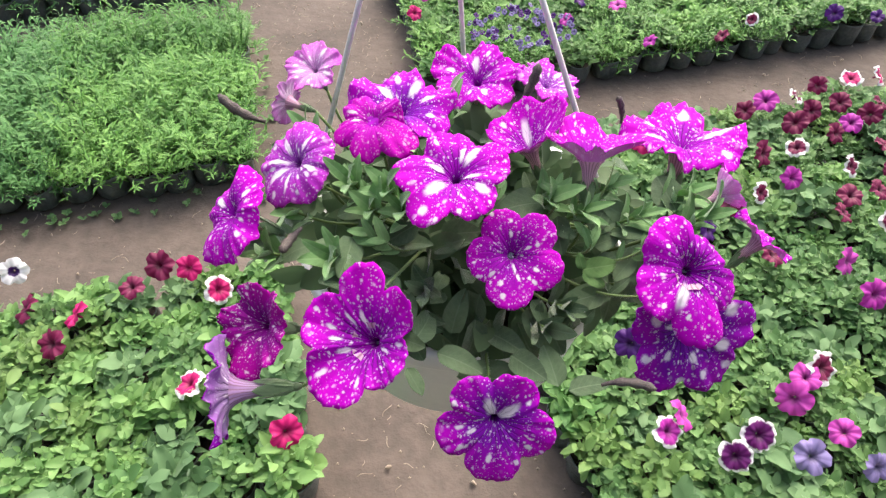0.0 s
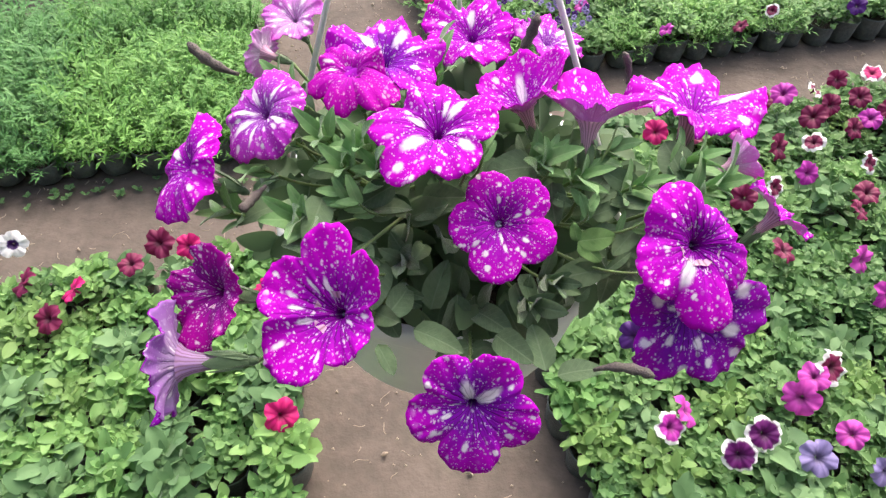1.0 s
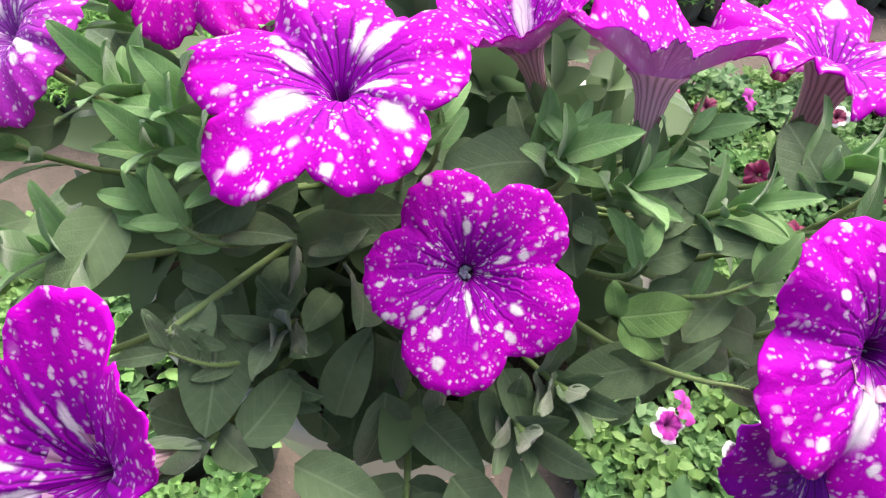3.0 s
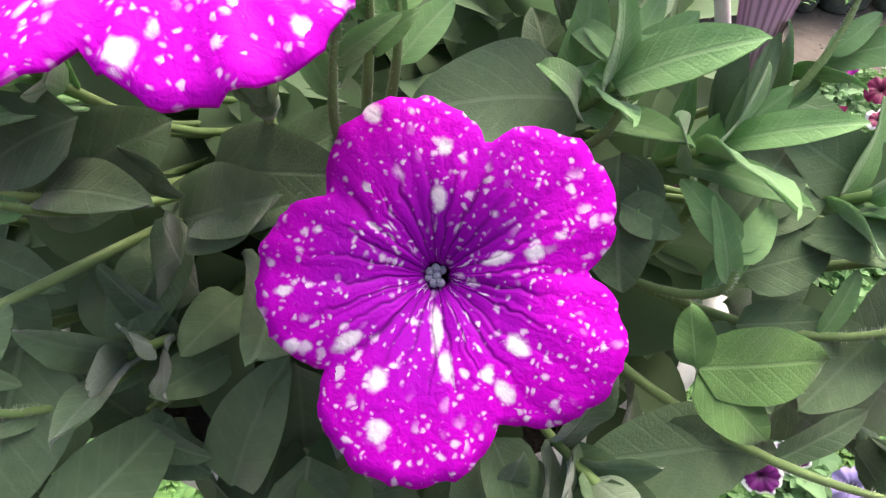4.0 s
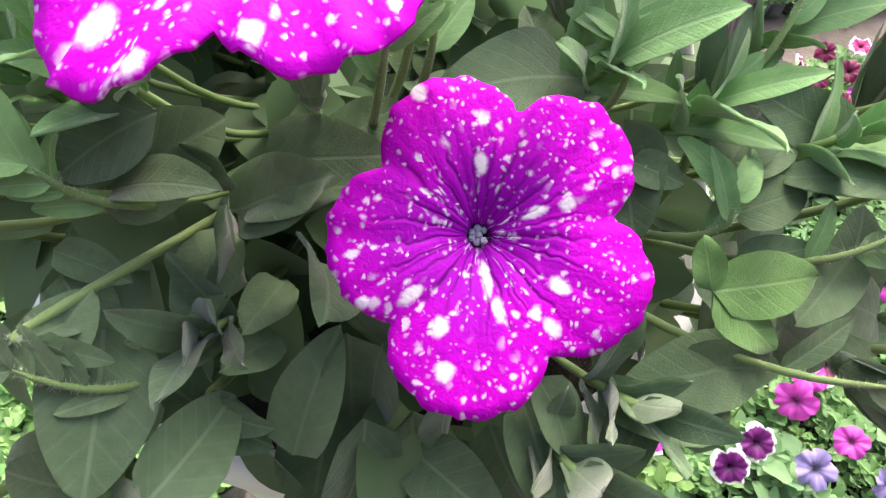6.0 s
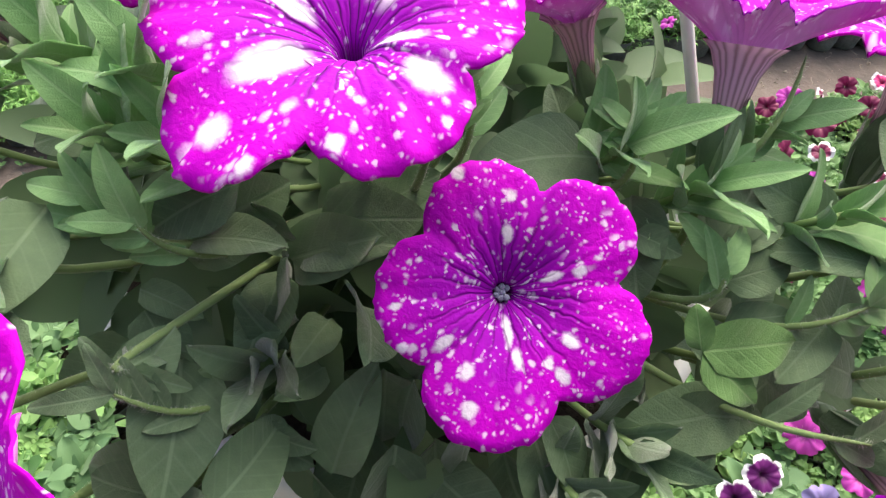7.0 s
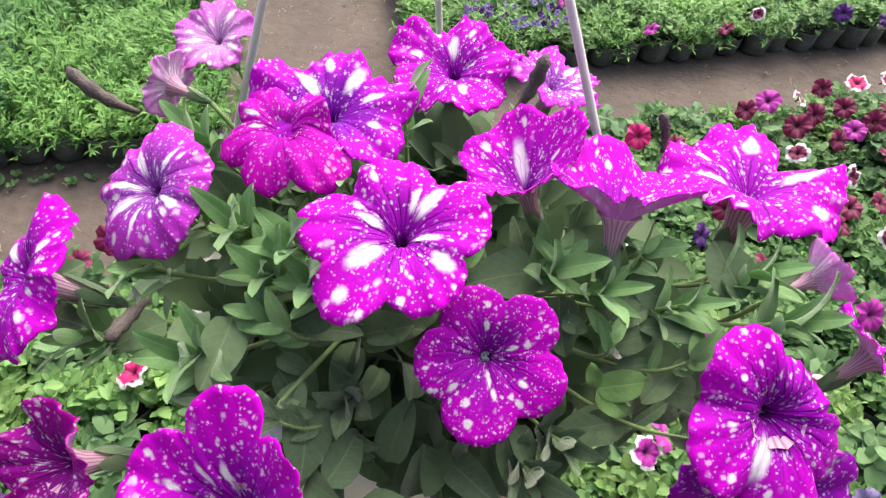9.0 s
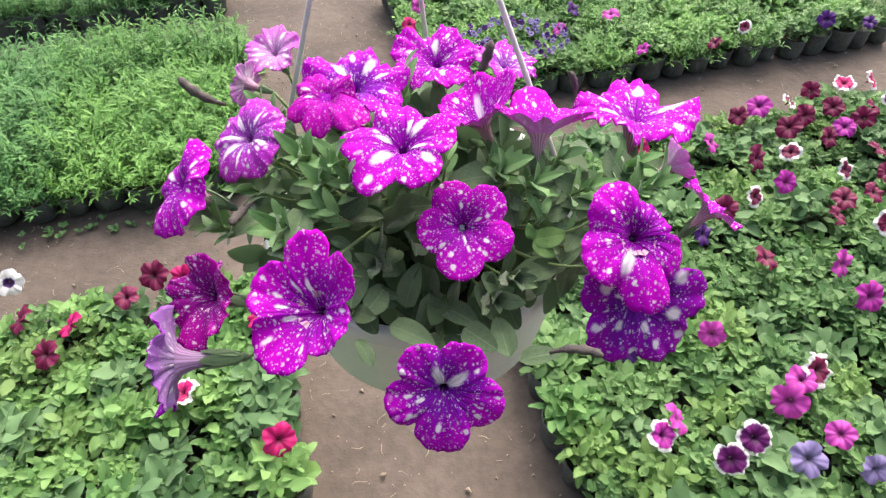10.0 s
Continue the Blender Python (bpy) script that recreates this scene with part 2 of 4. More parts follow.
CRIMSON, DARKRED, PINK, MAGENTA, PURPLE, VIOLET, WHITE = (0.54, 0.004, 0.15), (0.17, 0.003, 0.055), (0.52, 0.05, 0.40), (0.42, 0.02, 0.34), (0.07, 0.008, 0.16), (0.24, 0.19, 0.42), (0.82, 0.80, 0.82)
BLOOMS = {"c": ("bright crimson", CRIMSON, CRIMSON, 2), "d": ("deep wine-red", DARKRED, DARKRED, 2), "k": ("rose-pink", PINK, PINK, 2),
          "m": ("magenta", MAGENTA, MAGENTA, 2), "u": ("dark violet", PURPLE, PURPLE, 2), "v": ("pale violet-blue", VIOLET, VIOLET, 2),
          "w": ("pale white", WHITE, WHITE, 2), "cw": ("crimson, white-edged", CRIMSON, WHITE, 0.68), "dw": ("wine-red, white-edged", DARKRED, WHITE, 0.66),
          "pw": ("purple-pink, white-edged", MAGENTA, WHITE, 0.72), "uw": ("dark purple, white-edged", (0.14, 0.006, 0.14), WHITE, 0.74), "wp": ("white and purple", PURPLE, WHITE, 0.3)}
BLOOM_MAT = {k: plain_petal("bloom_" + k, v[1], v[2], v[3]) for k, v in BLOOMS.items()}


# Building helpers
def mesh_of(bm, mats, smooth=True):
    me = bpy.data.meshes.new("mesh")
    bm.to_mesh(me)
    bm.free()
    for m in mats if isinstance(mats, (list, tuple)) else [mats]:
        me.materials.append(m)
    for p in me.polygons:
        p.use_smooth = smooth
    return me


def part(name, me, parent, m=None, label=""):
    ob = new(name, me)
    ob.parent = parent
    ob.matrix_basis = m or Matrix()
    if label:
        tagged(ob, label)
    return ob


def strip(bm, rows, closed=False, mat=0):
    """Quads between rows of points; returns the rows of vertices."""
    vs = [[bm.verts.new(p) for p in row] for row in rows]
    for a, b in zip(vs, vs[1:]):
        for i in range(len(a) if closed else len(a) - 1):
            k = (i + 1) % len(a)
            f = bm.faces.new((a[i], a[k], b[k], b[i]))
            f.material_index = mat
    return vs


def tube(bm, pts, radii, sides=7, mat=0):
    pts = [Vector(p) for p in pts]
    rows = []
    side = Vector((1, 0, 0))
    for i, p in enumerate(pts):
        d = (pts[min(i + 1, len(pts) - 1)] - pts[max(i - 1, 0)]).normalized()
        side = (side - side.dot(d) * d)
        if side.length < 1e-3:
            side = d.orthogonal()
        side.normalize()
        up = d.cross(side)
        r = radii[i] if isinstance(radii, (list, tuple)) else radii
        rows.append([p + r * (math.cos(2 * math.pi * k / sides) * side + math.sin(2 * math.pi * k / sides) * up) for k in range(sides)])
    vs = strip(bm, rows, True, mat)
    bm.faces.new(list(reversed(vs[0]))).material_index = mat
    bm.faces.new(vs[-1]).material_index = mat


def curve_points(a, b, c, d, count):
    a, b, c, d = map(Vector, (a, b, c, d))
    out = []
    for i in range(count + 1):
        t = i / count
        out.append((1 - t) ** 3 * a + 3 * t * (1 - t) ** 2 * b + 3 * t * t * (1 - t) * c + t ** 3 * d)
    return out


def facing(p, normal, roll=0.0, size=1.0):
    """A pose at p whose z looks along normal and whose y is as upright as can be."""
    z = Vector(normal).normalized()
    x = Vector((0, 0, 1)).cross(z)
    x = x.normalized() if x.length > 0.05 else Vector((1, 0, 0))
    y = z.cross(x)
    m = Matrix((x, y, z)).transposed().to_4x4()
    return Matrix.Translation(p) @ m @ Matrix.Rotation(roll, 4, "Z") @ Matrix.Diagonal((size, size, size, 1))


def along(p, ahead, up, size):
    """A pose at p whose y runs ahead and whose z is near up."""
    y = Vector(ahead).normalized()
    x = y.cross(Vector(up))
    x = x.normalized() if x.length > 0.05 else y.orthogonal().normalized()
    z = x.cross(y)
    return Matrix.Translation(p) @ Matrix((x, y, z)).transposed().to_4x4() @ Matrix.Diagonal((size, size, size, 1))


def blade(bm, m, width, droop, fold, rows=6, cols=4, wave=0.0, tip=1.6):
    """An ovate leaf of length 1 along y, put through the matrix m."""
    out = []
    for i in range(rows + 1):
        t = 1 - (1 - i / rows) ** 1.35
        w = width * (math.sin(math.pi * min(t, 0.999) ** 0.85) ** 0.54) * (1 - 0.16 * t ** tip) + 0.012
        if i == rows:
            w = 0.012
        row = []
        for k in range(cols + 1):
            s = 2 * k / cols - 1
            z = fold * abs(s) * w * 1.2 - droop * t * t + wave * math.sin(9 * t + 2 * s) * abs(s) * 0.06
            row.append(m @ Vector((s * w, t * (1 - 0.12 * droop * t), z)))
        out.append(row)
    strip(bm, out)


def spoon(bm, m, width, droop, cup, rows=5, cols=4, wave=0.0):
    """A blunt leaf of length 1 along y, widest past its middle and gently cupped."""
    out = []
    for i in range(rows + 1):
        t = i / rows
        w = 0.03 + width * math.sin(math.pi * min(t, 0.995) ** 1.25) ** 0.7
        if i == rows:
            w = 0.10 * width + 0.03
        row = []
        for k in range(cols + 1):
            s = 2 * k / cols - 1
            z = cup * s * s * w - droop * t * t + 0.10 * t * (1 - t) + wave * 0.05 * math.sin(7 * t + 3 * s)
            row.append(m @ Vector((s * w, t - 0.10 * (t > 0.99) * s * s, z)))
        out.append(row)
    strip(bm, out)


def leaf_mesh(rng, mat, slim=1.0):
    bm = bmesh.new()
    blade(bm, Matrix(), slim * rng.uniform(0.25, 0.38), rng.uniform(0.05, 0.45), rng.uniform(0.1, 0.35), 10, 4, rng.uniform(-0.7, 0.7))
    back = bmesh.ops.duplicate(bm, geom=bm.faces[:])
    faces = [g for g in back["geom"] if isinstance(g, bmesh.types.BMFace)]
    bmesh.ops.translate(bm, verts=list({v for f in faces for v in f.verts}), vec=(0, 0, -0.012))
    bmesh.ops.reverse_faces(bm, faces=faces)
    bmesh.ops.remove_doubles(bm, verts=bm.verts[:], dist=0.001)
    return mesh_of(bm, mat)


# The setting: one sheet of trodden earth
TURN = radians(14)
U, V = Vector((math.cos(TURN), math.sin(TURN), 0)), Vector((-math.sin(TURN), math.cos(TURN), 0))


def ground_mesh():
    bm = bmesh.new()
    cuts = [-400, -60, -12] + [-6 + 0.1 * i for i in range(121)] + [12, 60, 400]
    rows = []
    for y in cuts:
        row = []
        for x in cuts:
            near = abs(x) < 6.5 and abs(y) < 6.5
            z = 0.018 * (noise.noise((x * 1.3, y * 1.3, 0)) + 0.5 * noise.noise((x * 5, y * 5, 3))) - 0.012 if near else -0.012
            row.append((x, y, z))
        rows.append(row)
    strip(bm, rows)
    return mesh_of(bm, DIRT)


ground = tagged(new("ground", ground_mesh()), "grey-brown trodden earth path between the plant beds", "ground", kind="structure")


SCREEN_DARK = noisy("dark_shade_net", (0.030, 0.045, 0.035), (0.06, 0.08, 0.065), 6.0, 0.9)


def screen_mesh(length, height):
    """A length of slack light-blocking sheet with sagging folds, standing along x."""
    bm = bmesh.new()
    rows = []
    for k in range(13):
        z = -0.05 + height * k / 12
        rows.append([(-length / 2 + length * i / 80, 0.03 * math.sin(1.9 * i) * (1 - 0.5 * k / 12) + 0.02 * noise.noise((i * 0.3, k * 0.5, 2)), z) for i in range(81)])
    back = [[(x, y - 0.012, z) for x, y, z in row] for row in rows]
    front, rear = strip(bm, rows), strip(bm, [list(reversed(row)) for row in back])
    for k in range(12):
        bm.faces.new((front[k][0], front[k + 1][0], rear[k + 1][-1], rear[k][-1]))
        bm.faces.new((front[k + 1][-1], front[k][-1], rear[k][0], rear[k + 1][0]))
    for i in range(80):
        bm.faces.new((front[-1][i], front[-1][i + 1], rear[-1][79 - i], rear[-1][80 - i]))
    return mesh_of(bm, SCREEN_DARK)


# Unseen screen added behind the camera, holding sky light off the plant's front
screen = tagged(new("wall_south", screen_mesh(9.0, 3.5)), "dark green screen, added out of view to cut the front sky light", "wall", kind="structure")
screen.matrix_basis = pose(0, -1.3, 0)


def crumbs_mesh(rng):
    """Straw, clods and dry leaf bits scattered on the paths."""
    bm = bmesh.new()
    for i in range(1500):
        u, v = (rng.uniform(-0.2, 0.6), rng.uniform(0.4, 4.2)) if i % 2 else (rng.uniform(-2.4, 3.0), rng.uniform(1.7, 2.6))
        p = u * U + v * V
        if i % 3:
            s = rng.uniform(0.0015, 0.005) * (2 if i % 17 == 0 else 1)
            tube(bm, [(p.x - s, p.y, 0.0), (p.x, p.y + 0.3 * s, 0.004), (p.x + s, p.y + s * rng.uniform(-1, 1), 0.001)], [0.3 * s, s * rng.uniform(0.6, 1.1), 0.3 * s], 5)
        else:
            a, ln = rng.uniform(0, 6.3), rng.uniform(0.015, 0.05)
            d = Vector((math.cos(a), math.sin(a), 0)) * ln
            q = Vector((p.x, p.y, 0.006))
            tube(bm, curve_points(q, q + 0.4 * d, q + 0.7 * d + Vector((d.y, -d.x, 0)) * 0.3, q + d, 4), 0.0011, 4)
    return mesh_of(bm, CRUMB)


tagged(new("path_litter", crumbs_mesh(random.Random(5))), "scattered straw, clods and dry bits on the earth path", "litter", kind="stuff")


def weeds_mesh(rng):
    """Low seedlings that came up along the foot of the feathery bed."""
    bm = bmesh.new()
    for i in range(70):
        u = rng.uniform(-2.2, -0.15) if i % 4 else -0.17 + rng.uniform(-0.04, 0.06)
        v = 2.20 + rng.uniform(-0.07, 0.03) if i % 4 else rng.uniform(2.2, 3.4)
        p = u * U + v * V
        for k in range(rng.randrange(4, 8)):
            a = k * 2.4 + rng.uniform(-0.4, 0.4)
            foot = Vector((p.x, p.y, 0.0))
            spoon(bm, along(foot, (math.cos(a), math.sin(a), rng.uniform(0.4, 1.6)), (0, 0, 1), rng.uniform(0.012, 0.03)), 0.3, 0.2, 0.2, 4, 2)
    return mesh_of(bm, MIX_LEAF)


tagged(new("weeds", weeds_mesh(random.Random(6))), "low green weeds along the foot of the grow bags", "weeds", kind="stuff")


# Bedding plants in black grow bags
def bag_mesh(rng):
    bm = bmesh.new()
    rows = []
    for z, r in ((0.0, 0.054), (0.004, 0.060), (0.05, 0.065), (0.098, 0.069), (0.104, 0.070), (0.104, 0.066), (0.088, 0.063)):
        rows.append([(r * (1 + 0.035 * math.sin(5 * k + 40 * z + rng.random())) * math.cos(k * math.pi / 8), r * (1 + 0.035 * math.cos(4 * k + 30 * z)) * math.sin(k * math.pi / 8), z) for k in range(16)])
    vs = strip(bm, rows, True)
    bm.faces.new(list(reversed(vs[0])))
    f = bm.faces.new(vs[-1])
    f.material_index = 1
    return mesh_of(bm, [BAG, SOIL])


def broad_foliage(rng, count, size, spread, tall, mat):
    """A mound of ovate leaves in whorls on short shoots."""
    bm = bmesh.new()
    for i in range(count):
        shoot = i // 6
        sa, sr = shoot * 2.4 + rng.uniform(-0.3, 0.3), spread * math.sqrt((shoot + 0.4) / (count / 6)) * 0.8
        a = i * 2.4 + rng.uniform(-0.5, 0.5)
        top = 0.10 + tall * (1 - 0.55 * (sr / spread) ** 2) * rng.uniform(0.75, 1.0)
        base = Vector((sr * math.cos(sa), sr * math.sin(sa), top - 0.010 * (i % 6)))
        rise = rng.uniform(-0.1, 1.1) if i % 6 else 1.6
        ahead = Vector((math.cos(a), math.sin(a), rise))
        s = size * (rng.uniform(0.55, 1.2) if i % 6 else 0.5)
        blade(bm, along(base, ahead, (rng.uniform(-0.4, 0.4), rng.uniform(-0.4, 0.4), 1), s), rng.uniform(0.24, 0.34), rng.uniform(-0.05, 0.4), rng.uniform(-0.1, 0.45), 5, 2 + 2 * (i % 2), rng.uniform(-1.2, 1.2), 1.2)
    for i in range(7):
        a = i * 0.9
        tube(bm, [(0.012 * math.cos(a), 0.012 * math.sin(a), 0.086), (0.6 * spread * math.cos(a), 0.6 * spread * math.sin(a), 0.10 + tall * 0.7)], [0.003, 0.002], 4)
    return mesh_of(bm, mat)


def feather_foliage(rng, mat):
    """Upright shoots with narrow leaves standing off all along."""
    bm = bmesh.new()
    for i in range(34):
        a, r = i * 2.4, 0.09 * math.sqrt((i + 0.5) / 34)
        foot = Vector((r * 0.6 * math.cos(a), r * 0.6 * math.sin(a), 0.088))
        lean = Vector((math.cos(a), math.sin(a), 0)) * (rng.uniform(0.03, 0.08) if i < 26 else rng.uniform(0.07, 0.12))
        top = foot + lean + Vector((rng.uniform(-0.02, 0.02), rng.uniform(-0.02, 0.02), rng.uniform(0.07, 0.17) if i < 26 else rng.uniform(-0.01, 0.06)))
        tube(bm, [foot, (foot + top) / 2 + lean * 0.1, top], [0.0022, 0.0018, 0.001], 3)
        for k in range(15):
            t = 0.1 + 0.9 * k / 14
            b = rng.uniform(0, 6.3)
            blade(bm, along(foot.lerp(top, t), (math.cos(b), math.sin(b), rng.uniform(0.2, 1.2)), (0, 0, 1), rng.uniform(0.023, 0.043)), rng.uniform(0.08, 0.13), rng.uniform(0.1, 0.6), 0.2, 2, 2)
    return mesh_of(bm, mat)


def small_bloom(rng):
    """Five-lobed open trumpet of radius 1, with a short tube, seen mostly from above."""
    bm = bmesh.new()
    n, rows = 40, []
    ph = rng.uniform(0, 6)
    for r, z in ((0.06, -0.55), (0.10, -0.25), (0.22, -0.08), (0.5, 0.02), (0.8, 0.02), (1.0, -0.08)):
        row = []
        for k in range(n):
            a = 2 * math.pi * k / n
            lobe = 1 - 0.20 * (1 - abs(math.cos(2.5 * a)) ** 0.5) * (r ** 2)
            zz = z + r * r * (0.15 * math.sin(5 * a + ph) + 0.11 * math.sin(11 * a + 2 * ph) + 0.05 * math.sin(3 * a))
            row.append((r * lobe * math.cos(a), r * lobe * math.sin(a), zz))
        rows.append(row)
    strip(bm, rows, True)
    return bm


def potted(kind, rng):
    thing = new("potted_seedling")
    part("grow_bag", bag_mesh(rng), thing, None, "black plastic grow bag filled with soil")
    if kind == "broad":
        me = broad_foliage(rng, 120, 0.049, 0.092, 0.10, BED_LEAF)
    elif kind == "sage":
        me = broad_foliage(rng, 58, 0.066, 0.092, 0.11, SAGE_LEAF)
    elif kind == "lime":
        me = broad_foliage(rng, 120, 0.043, 0.090, 0.105, LIME_LEAF)
    elif kind == "mixed":
        me = broad_foliage(rng, 132, 0.042, 0.092, 0.115, MIX_LEAF)
    else:
        me = feather_foliage(rng, FERN if kind == "fern" else FEATHER)
    part("foliage", me, thing)
    return thing


LABELS = {"broad": "bright green broad-leaved seedling in a black grow bag", "mixed": "green bedding petunia in a black grow bag",
          "sage": "grey-green large-leaved seedling in a black grow bag", "lime": "yellow-green leafy seedling in a black grow bag",
          "fern": "dark green fine-leaved seedling in a black grow bag",
          "feather": "feathery fine-leaved green seedling in a black grow bag"}
plots = []


def bed(kind, u0, u1, v0, v1, step, group, seed):
    """Marks out the places of one bed, row by row."""
    rng = random.Random(seed)
    for i in range(int((u1 - u0) / step)):
        for k in range(int((v1 - v0) / step)):
            u, v = u0 + (i + 0.5) * step + rng.uniform(-0.016, 0.016), v0 + (k + 0.5) * step + rng.uniform(-0.016, 0.016)
            p = u * U + v * V
            m = Matrix.Translation((p.x, p.y, -0.004)) @ Matrix.Rotation(rng.uniform(0, 6.28), 4, "Z") @ Matrix.Rotation(radians(rng.uniform(-4, 4)), 4, "X")
            chosen = rng.choice(("mixed", "mixed", "broad", "feather")) if kind == "assorted" else kind
            if kind in ("broad", "mixed") and rng.random() < 0.36:
                chosen = rng.choice(("sage", "sage", "lime", "mixed" if kind == "broad" else "broad"))
            plots.append([chosen, group, m, rng.uniform(0.80, 1.34) if kind in ("feather", "fern") else rng.uniform(0.84, 1.18), rng.randrange(6), False])


bed("broad", -1.95, -0.15, 0.40, 1.68, 0.138, "near bed of broad-leaved seedlings", 11)
bed("mixed", 0.57, 2.75, 0.40, 2.10, 0.138, "near bed of flowering petunias", 12)
bed("fern", -2.3, -0.99, 2.26, 3.50, 0.128, "bed of feathery seedlings", 16)
bed("feather", -0.99, -0.22, 2.26, 3.50, 0.128, "bed of feathery seedlings", 13)
bed("assorted", 0.60, 3.3, 2.60, 3.95, 0.138, "far bed of mixed bedding plants", 14)
bed("fern", -2.5, -0.22, 3.86, 4.3, 0.138, "back bed of dark grow bags", 15)

# Open blooms standing over the beds
LEFT = [ (-1.12, 1.25, "c"), (-1.28, 1.27, "d"), (-1.15, 1.14, "d"), (-1.38, 1.42, "wp"), (-0.98, 1.36, "d"), (-0.92, 1.45, "d"), (-0.82, 1.44, "c"), (-0.70, 1.35, "cw"), (-0.71, 1.01, "cw"), (-0.41, 0.86, "c"), (-0.55, 1.28, "c") ]
RIGHT = [ (0.61, 0.86, "pw"), (0.66, 0.91, "k"), (0.77, 0.79, "uw"), (0.85, 0.85, "uw"), (0.98, 0.96, "k"), (1.04, 1.03, "k"), (1.10, 1.06, "dw"), (1.08, 0.86, "k"), (0.97, 0.79, "v"), (1.13, 0.76, "v"), (1.34, 1.47, "k"), (1.37, 1.33, "m"), (0.83, 1.19, "k"), (0.56, 1.14, "u"), (0.52, 1.47, "c") ]
RIGHT_BACK = [ (1.16, 1.80, "dw"), (1.48, 1.79, "d"), (1.55, 1.95, "dw"), (1.57, 2.15, "d"), (1.73, 2.08, "d"), (1.43, 2.22, "d"), (1.36, 2.37, "m"), (1.50, 2.40, "dw"), (1.79, 2.54, "cw"), (1.92, 2.56, "cw"), (1.67, 2.36, "d"), (1.76, 2.28, "d"), (0.79, 2.09, "c"), (1.09, 2.12, "k"), (1.10, 1.50, "d"), (0.92, 1.61, "u"), (0.92, 2.06, "d"), (1.03, 1.74, "d"), (1.24, 2.02, "d"), (1.30, 1.88, "m"), (1.38, 2.06, "dw"), (1.60, 1.82, "d"), (1.66, 2.22, "m"), (1.53, 2.30, "d"), (1.84, 2.36, "d"), (1.86, 2.20, "m"), (1.25, 2.30, "d"), (1.62, 2.48, "d"), (1.95, 2.42, "dw"), (1.42, 1.70, "d"), (1.58, 1.66, "dw"), (1.70, 1.93, "d") ]
FAR = [ (-0.13, 3.08, "c"), (-0.09, 3.27, "k"), (0.60, 3.03, "k"), (1.51, 3.04, "dw"), (1.32, 2.89, "d"), (0.97, 2.84, "m"), (1.94, 3.11, "u"), (2.14, 3.08, "u"), (0.70, 3.23, "u"), (0.88, 3.18, "k") ]
bloom_rng = random.Random(21)
bloom_meshes = {}
for key in BLOOM_MAT:
    bloom_meshes[key] = [mesh_of(small_bloom(bloom_rng), BLOOM_MAT[key]) for _ in range(2)]


def nearest_plot(x, y):
    return min(plots, key=lambda o: (o[2].translation.x - x) ** 2 + (o[2].translation.y - y) ** 2)


# Plants that carry a bloom and those along the near paths are things; the far rest is one joined mass
for places in (LEFT, RIGHT, RIGHT_BACK, FAR):
    for x, y, key in places:
        nearest_plot(x, y)[5] = True
for row in range(9):
    nearest_plot(0.14 + 0.06 * row, 2.85 + 0.07 * (row % 3))[5] = True
order = sorted(plots, key=lambda o: (not o[5], (o[2].translation - Vector((0.1, 1.5, 0))).length))
single, rest = order[:298], order[298:]
kind_rng = random.Random(77)
stock = {kind: [potted(kind, kind_rng) for _ in range(6)] for kind in LABELS}
used, plants = set(), []
for kind, group, m, s, index, _ in single:
    model = stock[kind][index]
    if model.name in used:
        ob = copy_thing(model, m)
    else:
        ob = model
        ob.matrix_basis = m
        used.add(model.name)
    ob.scale = (s, s, s)
    tagged(ob, LABELS[kind], "potted plant", group)
    plants.append(ob)


def joined(entries, which):
    """One mesh out of the same part of many plants."""
    verts, faces, base = [], [], 0
    for kind, group, m, s, index, _ in entries:
        me = next(o for o in stock[kind][index].children if o.name.startswith(which)).data
        co = np.empty(len(me.vertices) * 3)
        me.vertices.foreach_get("co", co)
        mm = np.array(m @ Matrix.Diagonal((s, s, s, 1)))
        verts.append(co.reshape(-1, 3) @ mm[:3, :3].T + mm[:3, 3])
        faces.extend([[base + i for i in p.vertices] for p in me.polygons])
        base += len(me.vertices)
    me = bpy.data.meshes.new("mass")
    me.from_pydata(np.concatenate(verts).tolist(), [], faces)
    for p in me.polygons:
        p.use_smooth = True
    return me


mass = tagged(new("bedding_plants"), "farther rows of green seedlings in black grow bags", "seedlings", kind="stuff")
bags = part("grow_bags", joined(rest, "grow_bag"), mass)
bags.data.materials.append(BAG)
for kind, mat in (("broad", BED_LEAF), ("mixed", MIX_LEAF), ("sage", SAGE_LEAF), ("lime", LIME_LEAF), ("feather", FEATHER), ("fern", FERN)):
    some = [e for e in rest if e[0] == kind]
    if some:
        green = part("foliage", joined(some, "foliage"), mass)
        green.data.materials.append(mat)
for models in stock.values():
    for model in models:
        if model.name not in used:
            for o in (*model.children, model):
                bpy.data.objects.remove(o)


def nearest_plant(x, y):
    return min(plants, key=lambda o: (o.matrix_basis.translation.x - x) ** 2 + (o.matrix_basis.translation.y - y) ** 2)


def stand_bloom(x, y, z, key, size, rng):
    host = nearest_plant(x, y)
    n = Vector((rng.uniform(-0.8, 0.8), -0.4 + rng.uniform(-0.6, 0.4), 0.7))
    m = facing((x, y, z), n, rng.uniform(0, 6), size)
    local = host.matrix_basis.inverted() @ m
    return part("flower", rng.choice(bloom_meshes[key]), host, local, BLOOMS[key][0] + " petunia flower")


for places, high in ((LEFT, 0.235), (RIGHT, 0.25), (RIGHT_BACK, 0.25), (FAR, 0.25)):
    for x, y, key in places:
        stand_bloom(x, y, high, key, bloom_rng.uniform(0.040, 0.054) * (0.85 if places is FAR else 1), bloom_rng)
